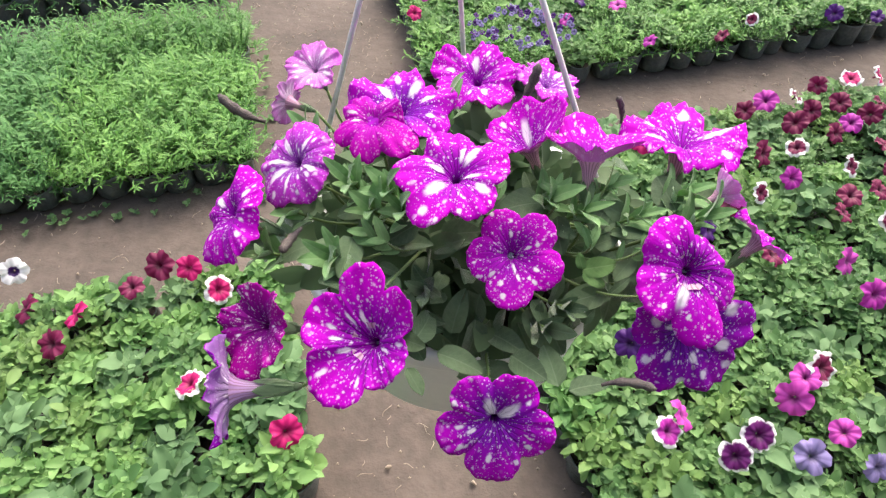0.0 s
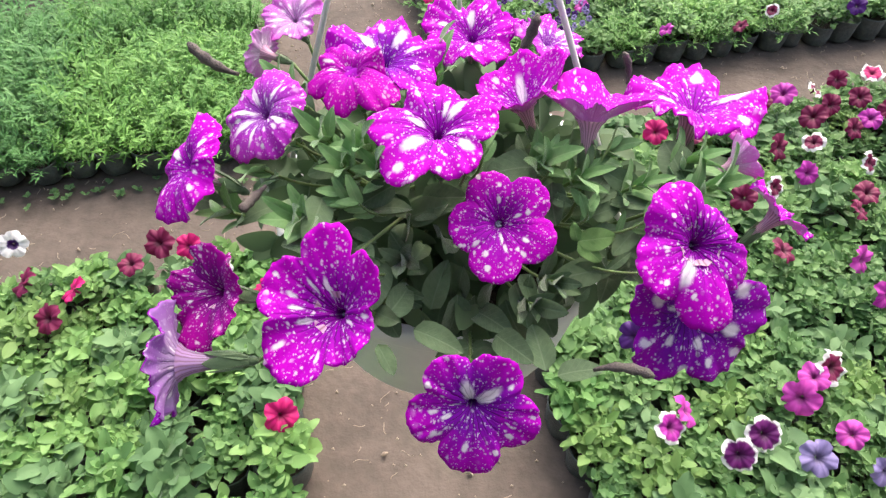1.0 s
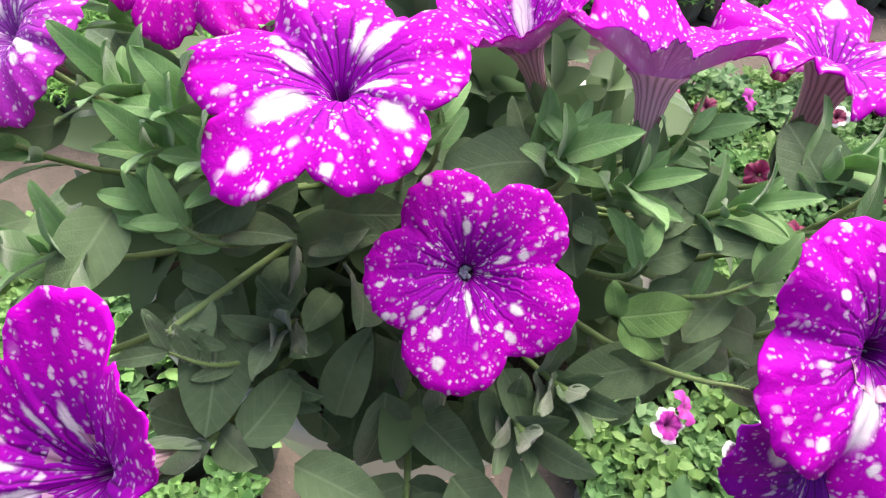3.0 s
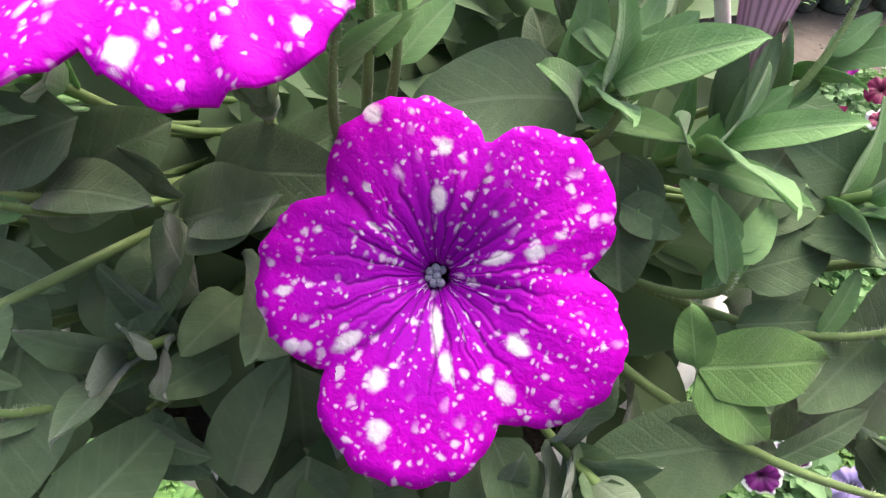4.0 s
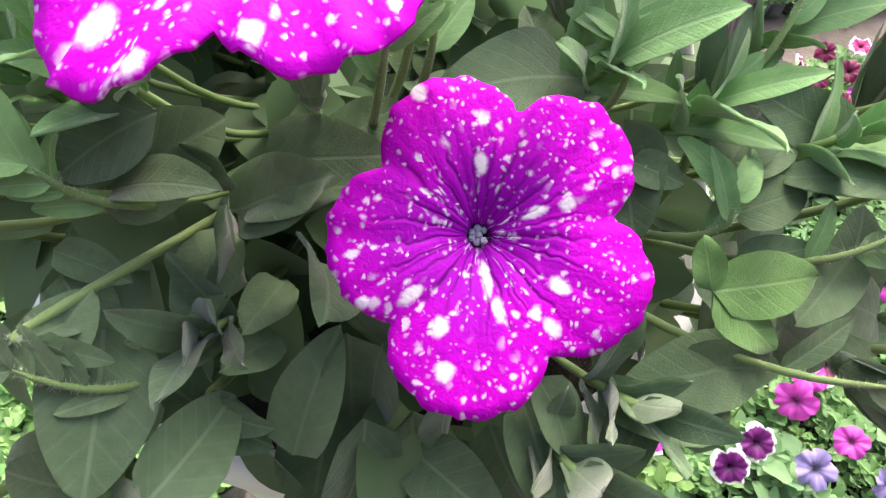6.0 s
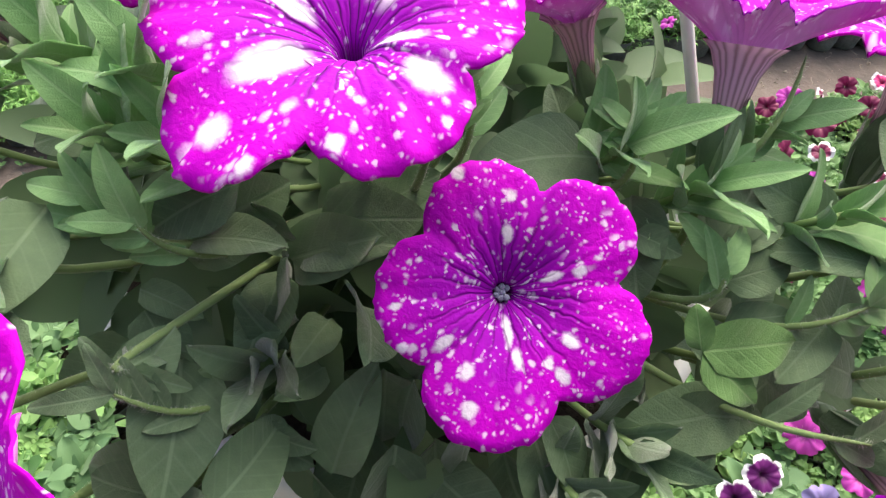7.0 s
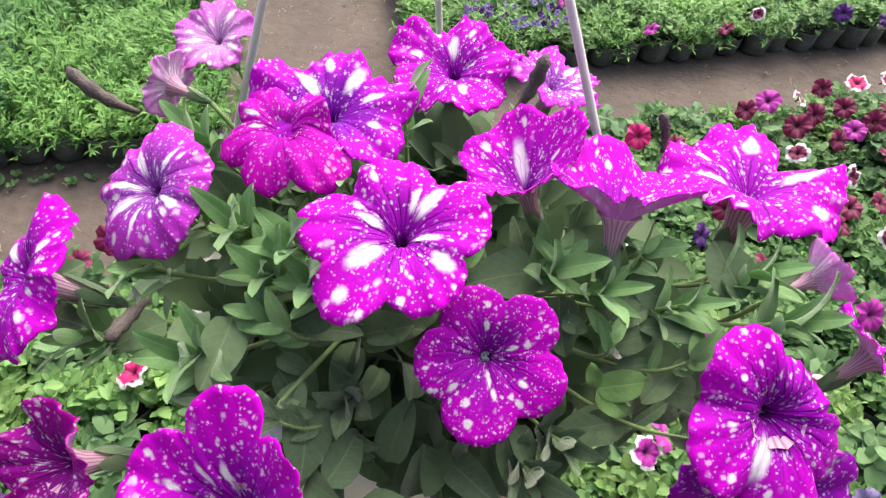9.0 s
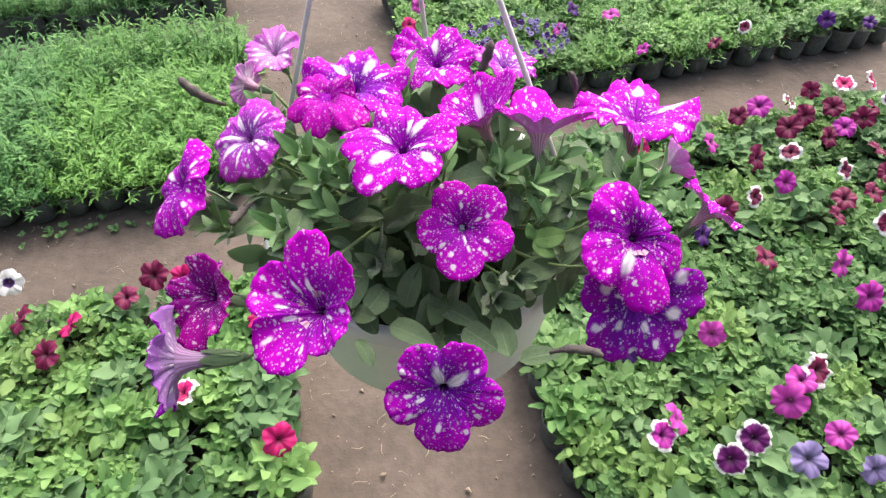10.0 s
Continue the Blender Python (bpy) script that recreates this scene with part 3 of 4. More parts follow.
# a patch of tiny violet flowers in the far bed
for i in range(90):
    a, r = bloom_rng.uniform(0, 6.28), 0.2 * math.sqrt(bloom_rng.random())
    stand_bloom(0.38 + 1.3 * r * math.cos(a), 2.95 + r * math.sin(a), 0.24 + bloom_rng.uniform(0, 0.03), bloom_rng.choice("vvu"), 0.015, bloom_rng)


# The hanging pot
POT_AT = Vector((0.015, 0.400, 1.500))
MOUND = Vector((0.012, 0.372, 1.535))


def ring(r, z, n=56):
    return [(r * math.cos(2 * math.pi * k / n), r * math.sin(2 * math.pi * k / n), z) for k in range(n)]


def pot_mesh():
    bm = bmesh.new()
    prof = [(0.095, -0.127), (0.104, -0.126), (0.108, -0.120), (0.125, -0.022), (0.126, -0.018), (0.132, -0.017), (0.134, -0.013), (0.134, 0.0), (0.132, 0.003), (0.127, 0.003), (0.125, 0.0), (0.123, -0.012), (0.121, -0.016)]
    vs = strip(bm, [ring(r, z) for r, z in prof], True)
    bm.faces.new(list(reversed(vs[0])))
    return mesh_of(bm, POT)


def soil_mesh():
    bm = bmesh.new()
    rows = [[(x, y, -0.016 + 0.010 * noise.noise((x * 60, y * 60, 1)) + 0.012 * (1 - r / 0.122)) for x, y, _ in ring(r, 0)] for r in (0.122, 0.085, 0.06, 0.035, 0.01)]
    vs = strip(bm, rows, True)
    bm.faces.new(vs[-1])
    return mesh_of(bm, SOIL)


hanging_pot = tagged(new("hanging_pot"), "white plastic hanging pot on three white hanger wires", "hanging pot")
hanging_pot.matrix_basis = Matrix.Translation(POT_AT)
part("shell", pot_mesh(), hanging_pot, None, "white plastic shell with a rolled rim")
part("soil", soil_mesh(), hanging_pot, None, "dark moist potting soil")
APEX = Vector((-0.018, 0.022, 0.350))
for angle in (169, 345, 86):
    bm = bmesh.new()
    foot = Vector((0.1355 * math.cos(radians(angle)), 0.1355 * math.sin(radians(angle)), -0.012))
    tube(bm, [foot + Vector((0, 0, -0.012)), foot, foot.lerp(APEX, 0.5), APEX], [0.0023, 0.0021, 0.0020, 0.0020], 10)
    tube(bm, [foot + Vector((0, 0, -0.018)), foot + Vector((0, 0, -0.010))], [0.006, 0.006], 10)
    part("hanger_wire", mesh_of(bm, WIRE), hanging_pot, None, "stiff white plastic hanger wire with clip")
bm = bmesh.new()
hook = [APEX + Vector((0, 0, -0.01)), APEX + Vector((0, 0, 0.02))]
hook += [APEX + Vector((0.018 - 0.018 * math.cos(a), 0, 0.035 + 0.018 * math.sin(a))) for a in [radians(x) for x in range(0, 241, 30)]]
tube(bm, hook, 0.0035, 10)
part("hook", mesh_of(bm, WIRE), hanging_pot, None, "white plastic hook")


# The petunia in the pot
petunia = tagged(new("petunia_plant"), "lush petunia with white-speckled magenta flowers filling the hanging pot", "plant")
petunia.matrix_basis = Matrix.Translation(POT_AT + Vector((0, 0, -0.02)))
HOME = petunia.matrix_basis.inverted()

def corolla_mesh(rng, lobes, cup, ruffle, mats, notch=0.70, deep=0.34):
    """Five fused lobes of radius about 1 about z, hollow towards the tube, with a front and a back skin.
    lobes: degrees, reach and backward or forward bend of each."""
    n, rings = 140, 17
    ph = [rng.uniform(0, 6.28) for _ in range(4)]
    lobes = sorted((d % 360, reach, bend) for d, reach, bend in lobes)
    count = len(lobes)
    mean_bend = sum(q[2] for q in lobes) / count

    def outline(a):
        deg = math.degrees(a) % 360
        for i, (c, reach, bend) in enumerate(lobes):
            before, after = lobes[i - 1], lobes[(i + 1) % count]
            lo = c - ((c - before[0]) % 360) / 2
            hi = c + ((after[0] - c) % 360) / 2
            d = deg if lo <= deg <= hi else deg - 360 if lo <= deg - 360 <= hi else deg + 360 if lo <= deg + 360 <= hi else None
            if d is None:
                continue
            f = 0.5 * (d - lo) / (c - lo) if d < c else 0.5 + 0.5 * (d - c) / (hi - c)
            lobe = math.sin(math.pi * f)
            low = notch * (reach + (before if f < 0.5 else after)[1]) / 2
            return low + (reach - low) * lobe ** 0.60, lobe, bend * lobe + mean_bend * (1 - lobe), f
        return 0.8, 0.5, 0.0, 0.25

    def point(a, t, lift):
        edge, lobe, bend, f = outline(a)
        edge *= 1 + 0.010 * math.sin(23 * a + ph[0]) + 0.007 * math.sin(37 * a + ph[1]) + 0.005 * math.sin(61 * a + ph[2])
        r = 0.028 + (edge - 0.028) * t
        z = -deep * (1 - t) ** 3.0 - 0.45 * max(0.0, 1 - t / 0.065) ** 1.5 + cup * t ** 2 + bend * t ** 2.2
        z += t ** 2.2 * ruffle * (math.sin(5 * a + ph[2]) * 0.8 + 0.55 * math.sin(8 * a + ph[3]) + 0.35 * math.sin(17 * a + ph[0]) + 0.24 * t ** 3 * math.sin(29 * a + ph[1]) + 0.16 * t ** 4 * math.sin(47 * a + ph[3]))
        z += 0.05 * t * (lobe - 0.5) - 0.035 * math.exp(-((f - 0.5) / 0.06) ** 2) * t * (1 - t)
        return (r * math.cos(a), r * math.sin(a), z - lift)

    bm = bmesh.new()
    ang = [2 * math.pi * k / n for k in range(n)]
    ts = [(i / rings) ** 1.35 for i in range(rings + 1)]
    front = strip(bm, [[point(a, t, 0) for a in ang] for t in ts], True, 0)
    back = strip(bm, [[point(a, t, 0.020) for a in ang] for t in reversed(ts)], True, 1)
    for i in range(n):
        k = (i + 1) % n
        bm.faces.new((front[-1][i], front[-1][k], back[0][k], back[0][i])).material_index = 0
    return mesh_of(bm, mats)


def trumpet_mesh(mat):
    """The funnel behind the limb, narrowing to the calyx."""
    bm = bmesh.new()
    rows = []
    for z, r in ((-0.15, 0.31), (-0.22, 0.235), (-0.38, 0.165), (-0.6, 0.125), (-0.85, 0.10), (-1.1, 0.075), (-1.25, 0.06)):
        rows.append([(r * (1 + 0.05 * math.cos(10 * k * math.pi / 15)) * math.cos(k * math.pi / 15), r * (1 + 0.05 * math.cos(10 * k * math.pi / 15)) * math.sin(k * math.pi / 15), z) for k in range(30)])
    strip(bm, rows, True)
    return mesh_of(bm, mat)


def tube_material(name, low, high):
    m, n, l, b = material(name, 0.6)
    co = n.new("ShaderNodeTexCoord").outputs["Object"]
    sep = n.new("ShaderNodeSeparateXYZ")
    l.new(co, sep.inputs[0])
    a = math_node(n, l, "ARCTAN2", sep.outputs[1], sep.outputs[0])
    wob = noise_out(n, l, co, 6.0, 2.0)
    line = math_node(n, l, "POWER", math_node(n, l, "ABSOLUTE", math_node(n, l, "COSINE", math_node(n, l, "ADD", math_node(n, l, "MULTIPLY", a, 10.0), wob))), 4.0)
    base = mixed(n, l, ramp(n, l, sep.outputs[2], -1.2, -0.3), low, high)
    colour = mixed(n, l, math_node(n, l, "MULTIPLY", line, 0.7), base, (0.19, 0.08, 0.11))
    l.new(colour, b.inputs["Base Color"])
    thin(n, l, b, colour, 0.25)
    return m


trumpet = trumpet_mesh(tube_material("striped_tube", (0.60, 0.50, 0.37), (0.72, 0.42, 0.62)))
violet_trumpet = trumpet_mesh(tube_material("violet_tube", (0.42, 0.42, 0.32), (0.42, 0.26, 0.52)))


def calyx_mesh(rng):
    bm = bmesh.new()
    for i in range(5):
        a = i * 2 * math.pi / 5
        out = Vector((math.cos(a), math.sin(a), 0))
        blade(bm, along(Vector((0, 0, -1.30)) + 0.05 * out, out * 0.42 + Vector((0, 0, 1)), -out, rng.uniform(0.55, 0.75)), 0.17, -0.25, 0.2, 5, 2)
    tube(bm, [(0, 0, -1.38), (0, 0, -1.28), (0, 0, -1.16)], [0.04, 0.085, 0.07], 8)
    return mesh_of(bm, LEAF)


calyxes = [calyx_mesh(random.Random(s)) for s in (1, 2, 3)]


def anthers_mesh(rng):
    bm = bmesh.new()
    for i in range(7):
        a = i * 0.9
        r = 0.0 if i == 0 else 0.045
        bmesh.ops.create_icosphere(bm, subdivisions=1, radius=0.030, matrix=Matrix.Translation((r * math.cos(a), r * math.sin(a), -0.30 + rng.uniform(-0.02, 0.03))))
        tube(bm, [(r * math.cos(a), r * math.sin(a), -0.31), (0, 0, -0.8)], 0.010, 4)
    return mesh_of(bm, STAMEN)


anthers = anthers_mesh(random.Random(4))
flower_rng = random.Random(31)
stem_ends, BLOOM_FRONT = [], []
FIVE = ((92, 1.0, 0), (20, 1.0, 0), (-52, 1.0, 0), (236, 1.0, 0), (164, 1.0, 0))
MAGENTA_TINT = ((0.66, 0.001, 0.62), (0.36, 0.003, 0.46))
PURPLE_TINT = ((0.60, 0.001, 0.60), (0.23, 0.006, 0.42))
VIOLET_TINT = ((0.44, 0.003, 0.52), (0.20, 0.010, 0.40))
LILAC_TINT = ((0.62, 0.03, 0.62), (0.34, 0.06, 0.48))
ROSE_TINT = ((0.62, 0.001, 0.50), (0.44, 0.002, 0.42))
CRIMSON_TINT = ((0.46, 0.002, 0.34), (0.24, 0.004, 0.24))
PINK_TINT = ((0.66, 0.08, 0.64), (0.64, 0.32, 0.68))
PALE_TINT = ((0.70, 0.24, 0.74), (0.72, 0.52, 0.76))


def upright(p, normal, size):
    """A pose at p whose z looks along normal and whose y leans up and away from the front."""
    z = Vector(normal).normalized()
    y = Vector((0, 0.74, 0.67))
    y = (y - y.dot(z) * z)
    y = y.normalized() if y.length > 0.05 else z.orthogonal().normalized()
    return Matrix.Translation(p) @ Matrix((y.cross(z), y, z)).transposed().to_4x4() @ Matrix.Diagonal((size, size, size, 1))


def bloom(p, normal, size, tint, label, lobes=FIVE, cup=0.0, ruffle=0.09, notch=0.70, deep=0.34, marks=(), spots=1.0, veins=1.0, blot=0.3, behind=None, pistil=0.4, funnel=None):
    """One trumpet flower of the hanging petunia."""
    skin = petal_material("speckled_petal", *tint, spots=spots, veins=veins, blot=blot, marks=marks)
    flower = part("flower", corolla_mesh(flower_rng, lobes, cup, ruffle, [skin, behind or PETAL_BACK], notch, deep), petunia, HOME @ upright(p, normal, size), label)
    part("trumpet", funnel or trumpet, flower, None, "veined greenish lilac tube")
    part("calyx", flower_rng.choice(calyxes), flower)
    part("stamen", anthers, flower, Matrix.Translation((0, 0, -0.02 - 0.25 * (1 - pistil))) @ Matrix.Diagonal((pistil, pistil, 1, 1)), "grey-violet stamen tips")
    stem_ends.append((Vector(p) - 1.36 * size * Vector(normal).normalized(), Vector(normal).normalized()))
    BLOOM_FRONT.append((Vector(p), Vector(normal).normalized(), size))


SPECKLED = "white-speckled magenta trumpet flower"
# the small flat bloom in the middle
bloom((0.041, 0.276, 1.600), (-0.00, -0.64, 0.77), 0.0298, MAGENTA_TINT, SPECKLED,
      ((110, 0.97, 0), (42, 1.05, 0), (-23, 1.08, 0), (-94, 1.11, 0), (186, 0.94, 0)), -0.04, 0.022, 0.72, blot=0.10, veins=0.75, pistil=1.0,
      marks=((117, 0.93, 0.060, 0.052), (-31, 0.55, 0.077, 0.052), (-51, 0.69, 0.069, 0.052), (-53, 0.57, 0.052, 0.043), (-83, 0.27, 0.129, 0.043), (-75, 0.46, 0.086, 0.043), (247, 0.61, 0.086, 0.060), (256, 0.85, 0.069, 0.069),
             (222, 0.57, 0.095, 0.043), (191, 0.78, 0.052, 0.034), (212, 0.82, 0.043, 0.043), (93, 0.70, 0.052, 0.043), (94, 0.43, 0.077, 0.043), (22, 0.54, 0.060, 0.052), (25, 0.35, 0.086, 0.034)))
# the large one low on the near side, folded along one lobe
bloom((-0.042, 0.212, 1.601), (-0.30, -0.53, 0.79), 0.0355, MAGENTA_TINT, SPECKLED + " with one curled lobe",
      ((88, 1.20, 0.05), (50, 1.02, 0.22), (-32, 0.78, 0.1), (226, 1.14, -0.05), (155, 1.08, 0)), 0.10, 0.06, 0.68, 0.42, blot=0.22,
      marks=((215, 0.85, 0.12, 0.06), (160, 0.62, 0.09, 0.05), (130, 0.45, 0.14, 0.04), (262, 0.6, 0.10, 0.05), (150, 0.95, 0.05, 0.05), (200, 0.4, 0.12, 0.05), (175, 0.5, 0.1, 0.04), (-20, 0.3, 0.12, 0.04), (105, 0.35, 0.16, 0.04)))
# the lowest one, over the pot's rim
bloom((0.029, 0.189, 1.554), (-0.00, -0.84, 0.54), 0.0338, PURPLE_TINT, "violet-magenta flower with two white blotches above its throat",
      ((128, 0.98, 0), (62, 0.98, 0), (-20, 1.05, 0), (-92, 1.14, -0.05), (194, 1.02, 0)), -0.05, 0.06, 0.68, 0.24, blot=0.25,
      marks=((108, 0.27, 0.22, 0.11), (42, 0.30, 0.26, 0.11), (216, 0.72, 0.08, 0.07), (200, 0.42, 0.09, 0.05), (262, 0.66, 0.10, 0.06), (-38, 0.72, 0.07, 0.06), (-62, 0.80, 0.06, 0.06), (150, 0.80, 0.06, 0.05)))
# two that hang one over the other
bloom((0.1385, 0.247, 1.6205), (0.10, -0.62, 0.77), 0.0345, MAGENTA_TINT, "white-blotched magenta flower with a folded upper edge",
      ((128, 1.0, -0.05), (214, 1.05, 0), (280, 1.26, -0.12), (330, 0.90, -0.32), (40, 0.62, -0.30)), -0.06, 0.05, 0.72, 0.42, blot=0.12, spots=0.85,
      marks=((244, 0.46, 0.26, 0.13), (225, 0.80, 0.06, 0.05), (262, 0.75, 0.06, 0.04), (140, 0.60, 0.05, 0.04)))
bloom((0.146, 0.236, 1.573), (0.20, -0.88, 0.43), 0.0410, VIOLET_TINT, "white-blotched violet-magenta trumpet flower",
      ((150, 1.0, 0), (75, 0.95, 0), (15, 1.05, 0), (-50, 1.05, 0), (-125, 1.0, 0)), -0.05, 0.06, 0.70, blot=0.42,
      marks=((155, 0.63, 0.11, 0.12), (36, 0.70, 0.12, 0.12), (-16, 0.56, 0.12, 0.12), (232, 0.44, 0.09, 0.08), (-68, 0.42, 0.09, 0.07), (160, 0.33, 0.12, 0.06), (-35, 0.90, 0.09, 0.08), (-90, 0.75, 0.07, 0.08), (205, 0.75, 0.07, 0.07), (-62, 0.72, 0.08, 0.07)))
# the broad rayed one at the front of the crown
bloom((0.006, 0.296, 1.650), (-0.05, -0.16, 0.98), 0.0336, MAGENTA_TINT, "magenta trumpet flower with white rays and specks",
      ((103, 0.90, 0), (22, 0.95, 0), (-68, 0.95, -0.12), (238, 1.16, -0.18), (178, 1.08, -0.08)), -0.06, 0.06, 0.72, blot=0.20,
      marks=((222, 0.46, 0.24, 0.12), (-37, 0.56, 0.15, 0.11), (-10, 0.28, 0.17, 0.06), (234, 0.92, 0.10, 0.09), (54, 0.46, 0.24, 0.09), (75, 0.40, 0.16, 0.05), (160, 0.36, 0.16, 0.06), (252, 1.02, 0.06, 0.05), (-85, 0.80, 0.05, 0.05), (120, 0.70, 0.08, 0.04)))
# the rayed one behind it and the rose one drooping over its side
bloom((-0.028, 0.369, 1.643), (0.06, -0.10, 0.99), 0.0345, PURPLE_TINT, "magenta trumpet flower with white rays and specks",
      ((85, 0.95, 0), (22, 1.1, 0), (-42, 1.05, -0.1), (250, 0.9, -0.2), (150, 1.05, 0)), -0.06, 0.10, 0.76, blot=0.42,
      marks=((128, 0.50, 0.24, 0.12), (60, 0.55, 0.25, 0.09), (20, 0.55, 0.14, 0.08), (95, 0.7, 0.14, 0.07), (-25, 0.6, 0.10, 0.07)))
bloom((-0.046, 0.353, 1.645), (-0.16, -0.12, 0.98), 0.0275, ROSE_TINT, "rose-magenta trumpet flower with few white specks",
      ((140, 0.88, 0), (205, 1.0, -0.25), (262, 1.05, -0.35), (318, 1.28, -0.40), (40, 0.72, 0.1)), -0.10, 0.06, 0.70, blot=0.03, spots=0.55, veins=0.5,
      marks=((160, 0.55, 0.16, 0.05), (185, 0.40, 0.12, 0.04)))
# behind the crown
bloom((0.024, 0.441, 1.618), (-0.10, -0.16, 0.98), 0.0355, MAGENTA_TINT, SPECKLED,
      ((150, 1.08, 0), (75, 0.9, 0), (10, 1.0, 0), (-55, 1.05, 0), (222, 0.95, 0)), -0.02, 0.12, 0.74, blot=0.4,
      marks=((95, 0.4, 0.2, 0.09), (-70, 0.5, 0.14, 0.07), (160, 0.6, 0.12, 0.07)))
bloom((0.077, 0.432, 1.619), (0.25, 0.05, 0.97), 0.0260, LILAC_TINT, "lilac-pink flower with white rays", ruffle=0.10, veins=0.6, blot=0.5, marks=((110, 0.5, 0.25, 0.10), (40, 0.55, 0.2, 0.09), (-40, 0.6, 0.2, 0.08)))
bloom((0.052, 0.344, 1.632), (-0.38, 0.08, 0.92), 0.0265, MAGENTA_TINT, "upright cupped magenta flower with a white ray",
      ((108, 1.12, 0.1), (170, 0.95, 0.05), (230, 0.82, -0.1), (300, 0.85, 0), (45, 1.18, 0.25)), 0.34, 0.06, 0.84, blot=0.22, behind=DEEP_BACK,
      marks=((110, 0.42, 0.32, 0.13), (150, 0.75, 0.09, 0.07), (100, 0.9, 0.07, 0.06), (40, 0.6, 0.10, 0.06)))
bloom((0.089, 0.326, 1.638), (0.03, 0.46, 0.88), 0.0285, MAGENTA_TINT, "magenta trumpet flower seen from its veined tube",
      ((98, 1.05, 0.62), (162, 1.0, 0.25), (232, 0.32, 0.0), (308, 0.30, 0.0), (16, 1.35, 0.22)), 0.06, 0.04, 0.84, blot=0.12, deep=0.34, behind=DEEP_BACK,
      marks=((90, 0.75, 0.06, 0.06), (15, 0.55, 0.25, 0.07)))
bloom((0.159, 0.362, 1.624), (0.06, 0.20, 0.96), 0.0415, MAGENTA_TINT, "wide magenta flower with white rays and specks",
      ((175, 1.02, 0), (75, 1.0, 0.12), (8, 1.05, 0), (-62, 0.95, -0.15), (232, 0.85, 0)), -0.08, 0.11, 0.78, blot=0.34,
      marks=((72, 0.66, 0.13, 0.11), (12, 0.60, 0.26, 0.10), (170, 0.45, 0.2, 0.07), (-40, 0.7, 0.1, 0.07), (140, 0.6, 0.1, 0.06)))
bloom((0.171, 0.312, 1.617), (0.87, 0.27, 0.41), 0.0145, MAGENTA_TINT, "small half-open magenta flower", cup=0.5, ruffle=0.05)
bloom((0.193, 0.286, 1.606), (0.64, 0.24, 0.73), 0.0218, MAGENTA_TINT, "magenta flower seen along its rim", ruffle=0.10)
# the side towards the feathery bed
bloom((-0.094, 0.323, 1.634), (-0.45, -0.34, 0.82), 0.0285, LILAC_TINT, "lilac-magenta flower with white rays",
      ((95, 1.0, -0.1), (25, 0.95, -0.15), (-50, 1.0, -0.2), (238, 1.05, -0.2), (165, 0.95, -0.1)), -0.12, 0.06, 0.86, blot=0.5,
      marks=((220, 0.48, 0.30, 0.10), (125, 0.45, 0.24, 0.07), (265, 0.5, 0.26, 0.06), (180, 0.42, 0.30, 0.07), (60, 0.5, 0.20, 0.07), (-20, 0.5, 0.22, 0.06), (240, 0.85, 0.10, 0.08), (150, 0.75, 0.10, 0.07)))
bloom((-0.126, 0.280, 1.631), (-0.70, -0.22, 0.67), 0.0302, MAGENTA_TINT, SPECKLED,
      ((95, 1.0, -0.1), (25, 0.95, -0.15), (-50, 1.0, -0.2), (238, 1.05, -0.1), (165, 0.95, -0.1)), -0.14, 0.07, 0.84, blot=0.34,
      marks=((150, 0.5, 0.22, 0.09), (40, 0.6, 0.12, 0.08)))
bloom((-0.097, 0.439, 1.625), (-0.20, -0.35, 0.90), 0.0225, PINK_TINT, "pale lilac flower with white specks", ruffle=0.10, veins=0.6, blot=0.6, marks=((60, 0.6, 0.2, 0.10), (200, 0.5, 0.25, 0.09), (-30, 0.6, 0.2, 0.08)))
bloom((-0.114, 0.412, 1.613), (-0.92, 0.39, 0.07), 0.0181, PALE_TINT, "pale lilac trumpet flower turned away", ruffle=0.10, veins=0.5)
bloom((-0.106, 0.229, 1.593), (-0.52, -0.46, 0.74), 0.0285, CRIMSON_TINT, "dark crimson-magenta speckled flower",
      ((95, 0.82, 0.05), (30, 0.95, 0.1), (-38, 1.02, 0), (262, 1.1, -0.2), (170, 0.72, 0.1)), 0.10, 0.10, 0.76, 0.42, blot=0.10, spots=0.8, veins=0.8)
bloom((-0.122, 0.199, 1.572), (-0.99, -0.13, 0.08), 0.0314, VIOLET_TINT, "fading violet trumpet flower turned sideways", cup=0.05, ruffle=0.10, blot=0.2, behind=VIOLET_BACK, funnel=violet_trumpet)


# Stems from the soil to each bloom
ROOT = POT_AT + Vector((0, 0, -0.03))
stems = []
for end, n in stem_ends:
    flat = Vector((end.x - ROOT.x, end.y - ROOT.y, 0))
    foot = ROOT + flat * 0.3
    pts = curve_points(foot, foot + Vector((0, 0, 0.05)) + 0.2 * flat, end - 0.03 * n + Vector((0, 0, -0.03 if end.z > 1.57 else 0.02)), end, 12)
    stems.append(pts)
    bm = bmesh.new()
    tube(bm, [HOME @ q for q in pts], [0.0016 - 0.0005 * i / 12 for i in range(13)], 7)
    part("stem", mesh_of(bm, STEM), petunia, None)

# Fine down on the stems
down_rng = random.Random(17)


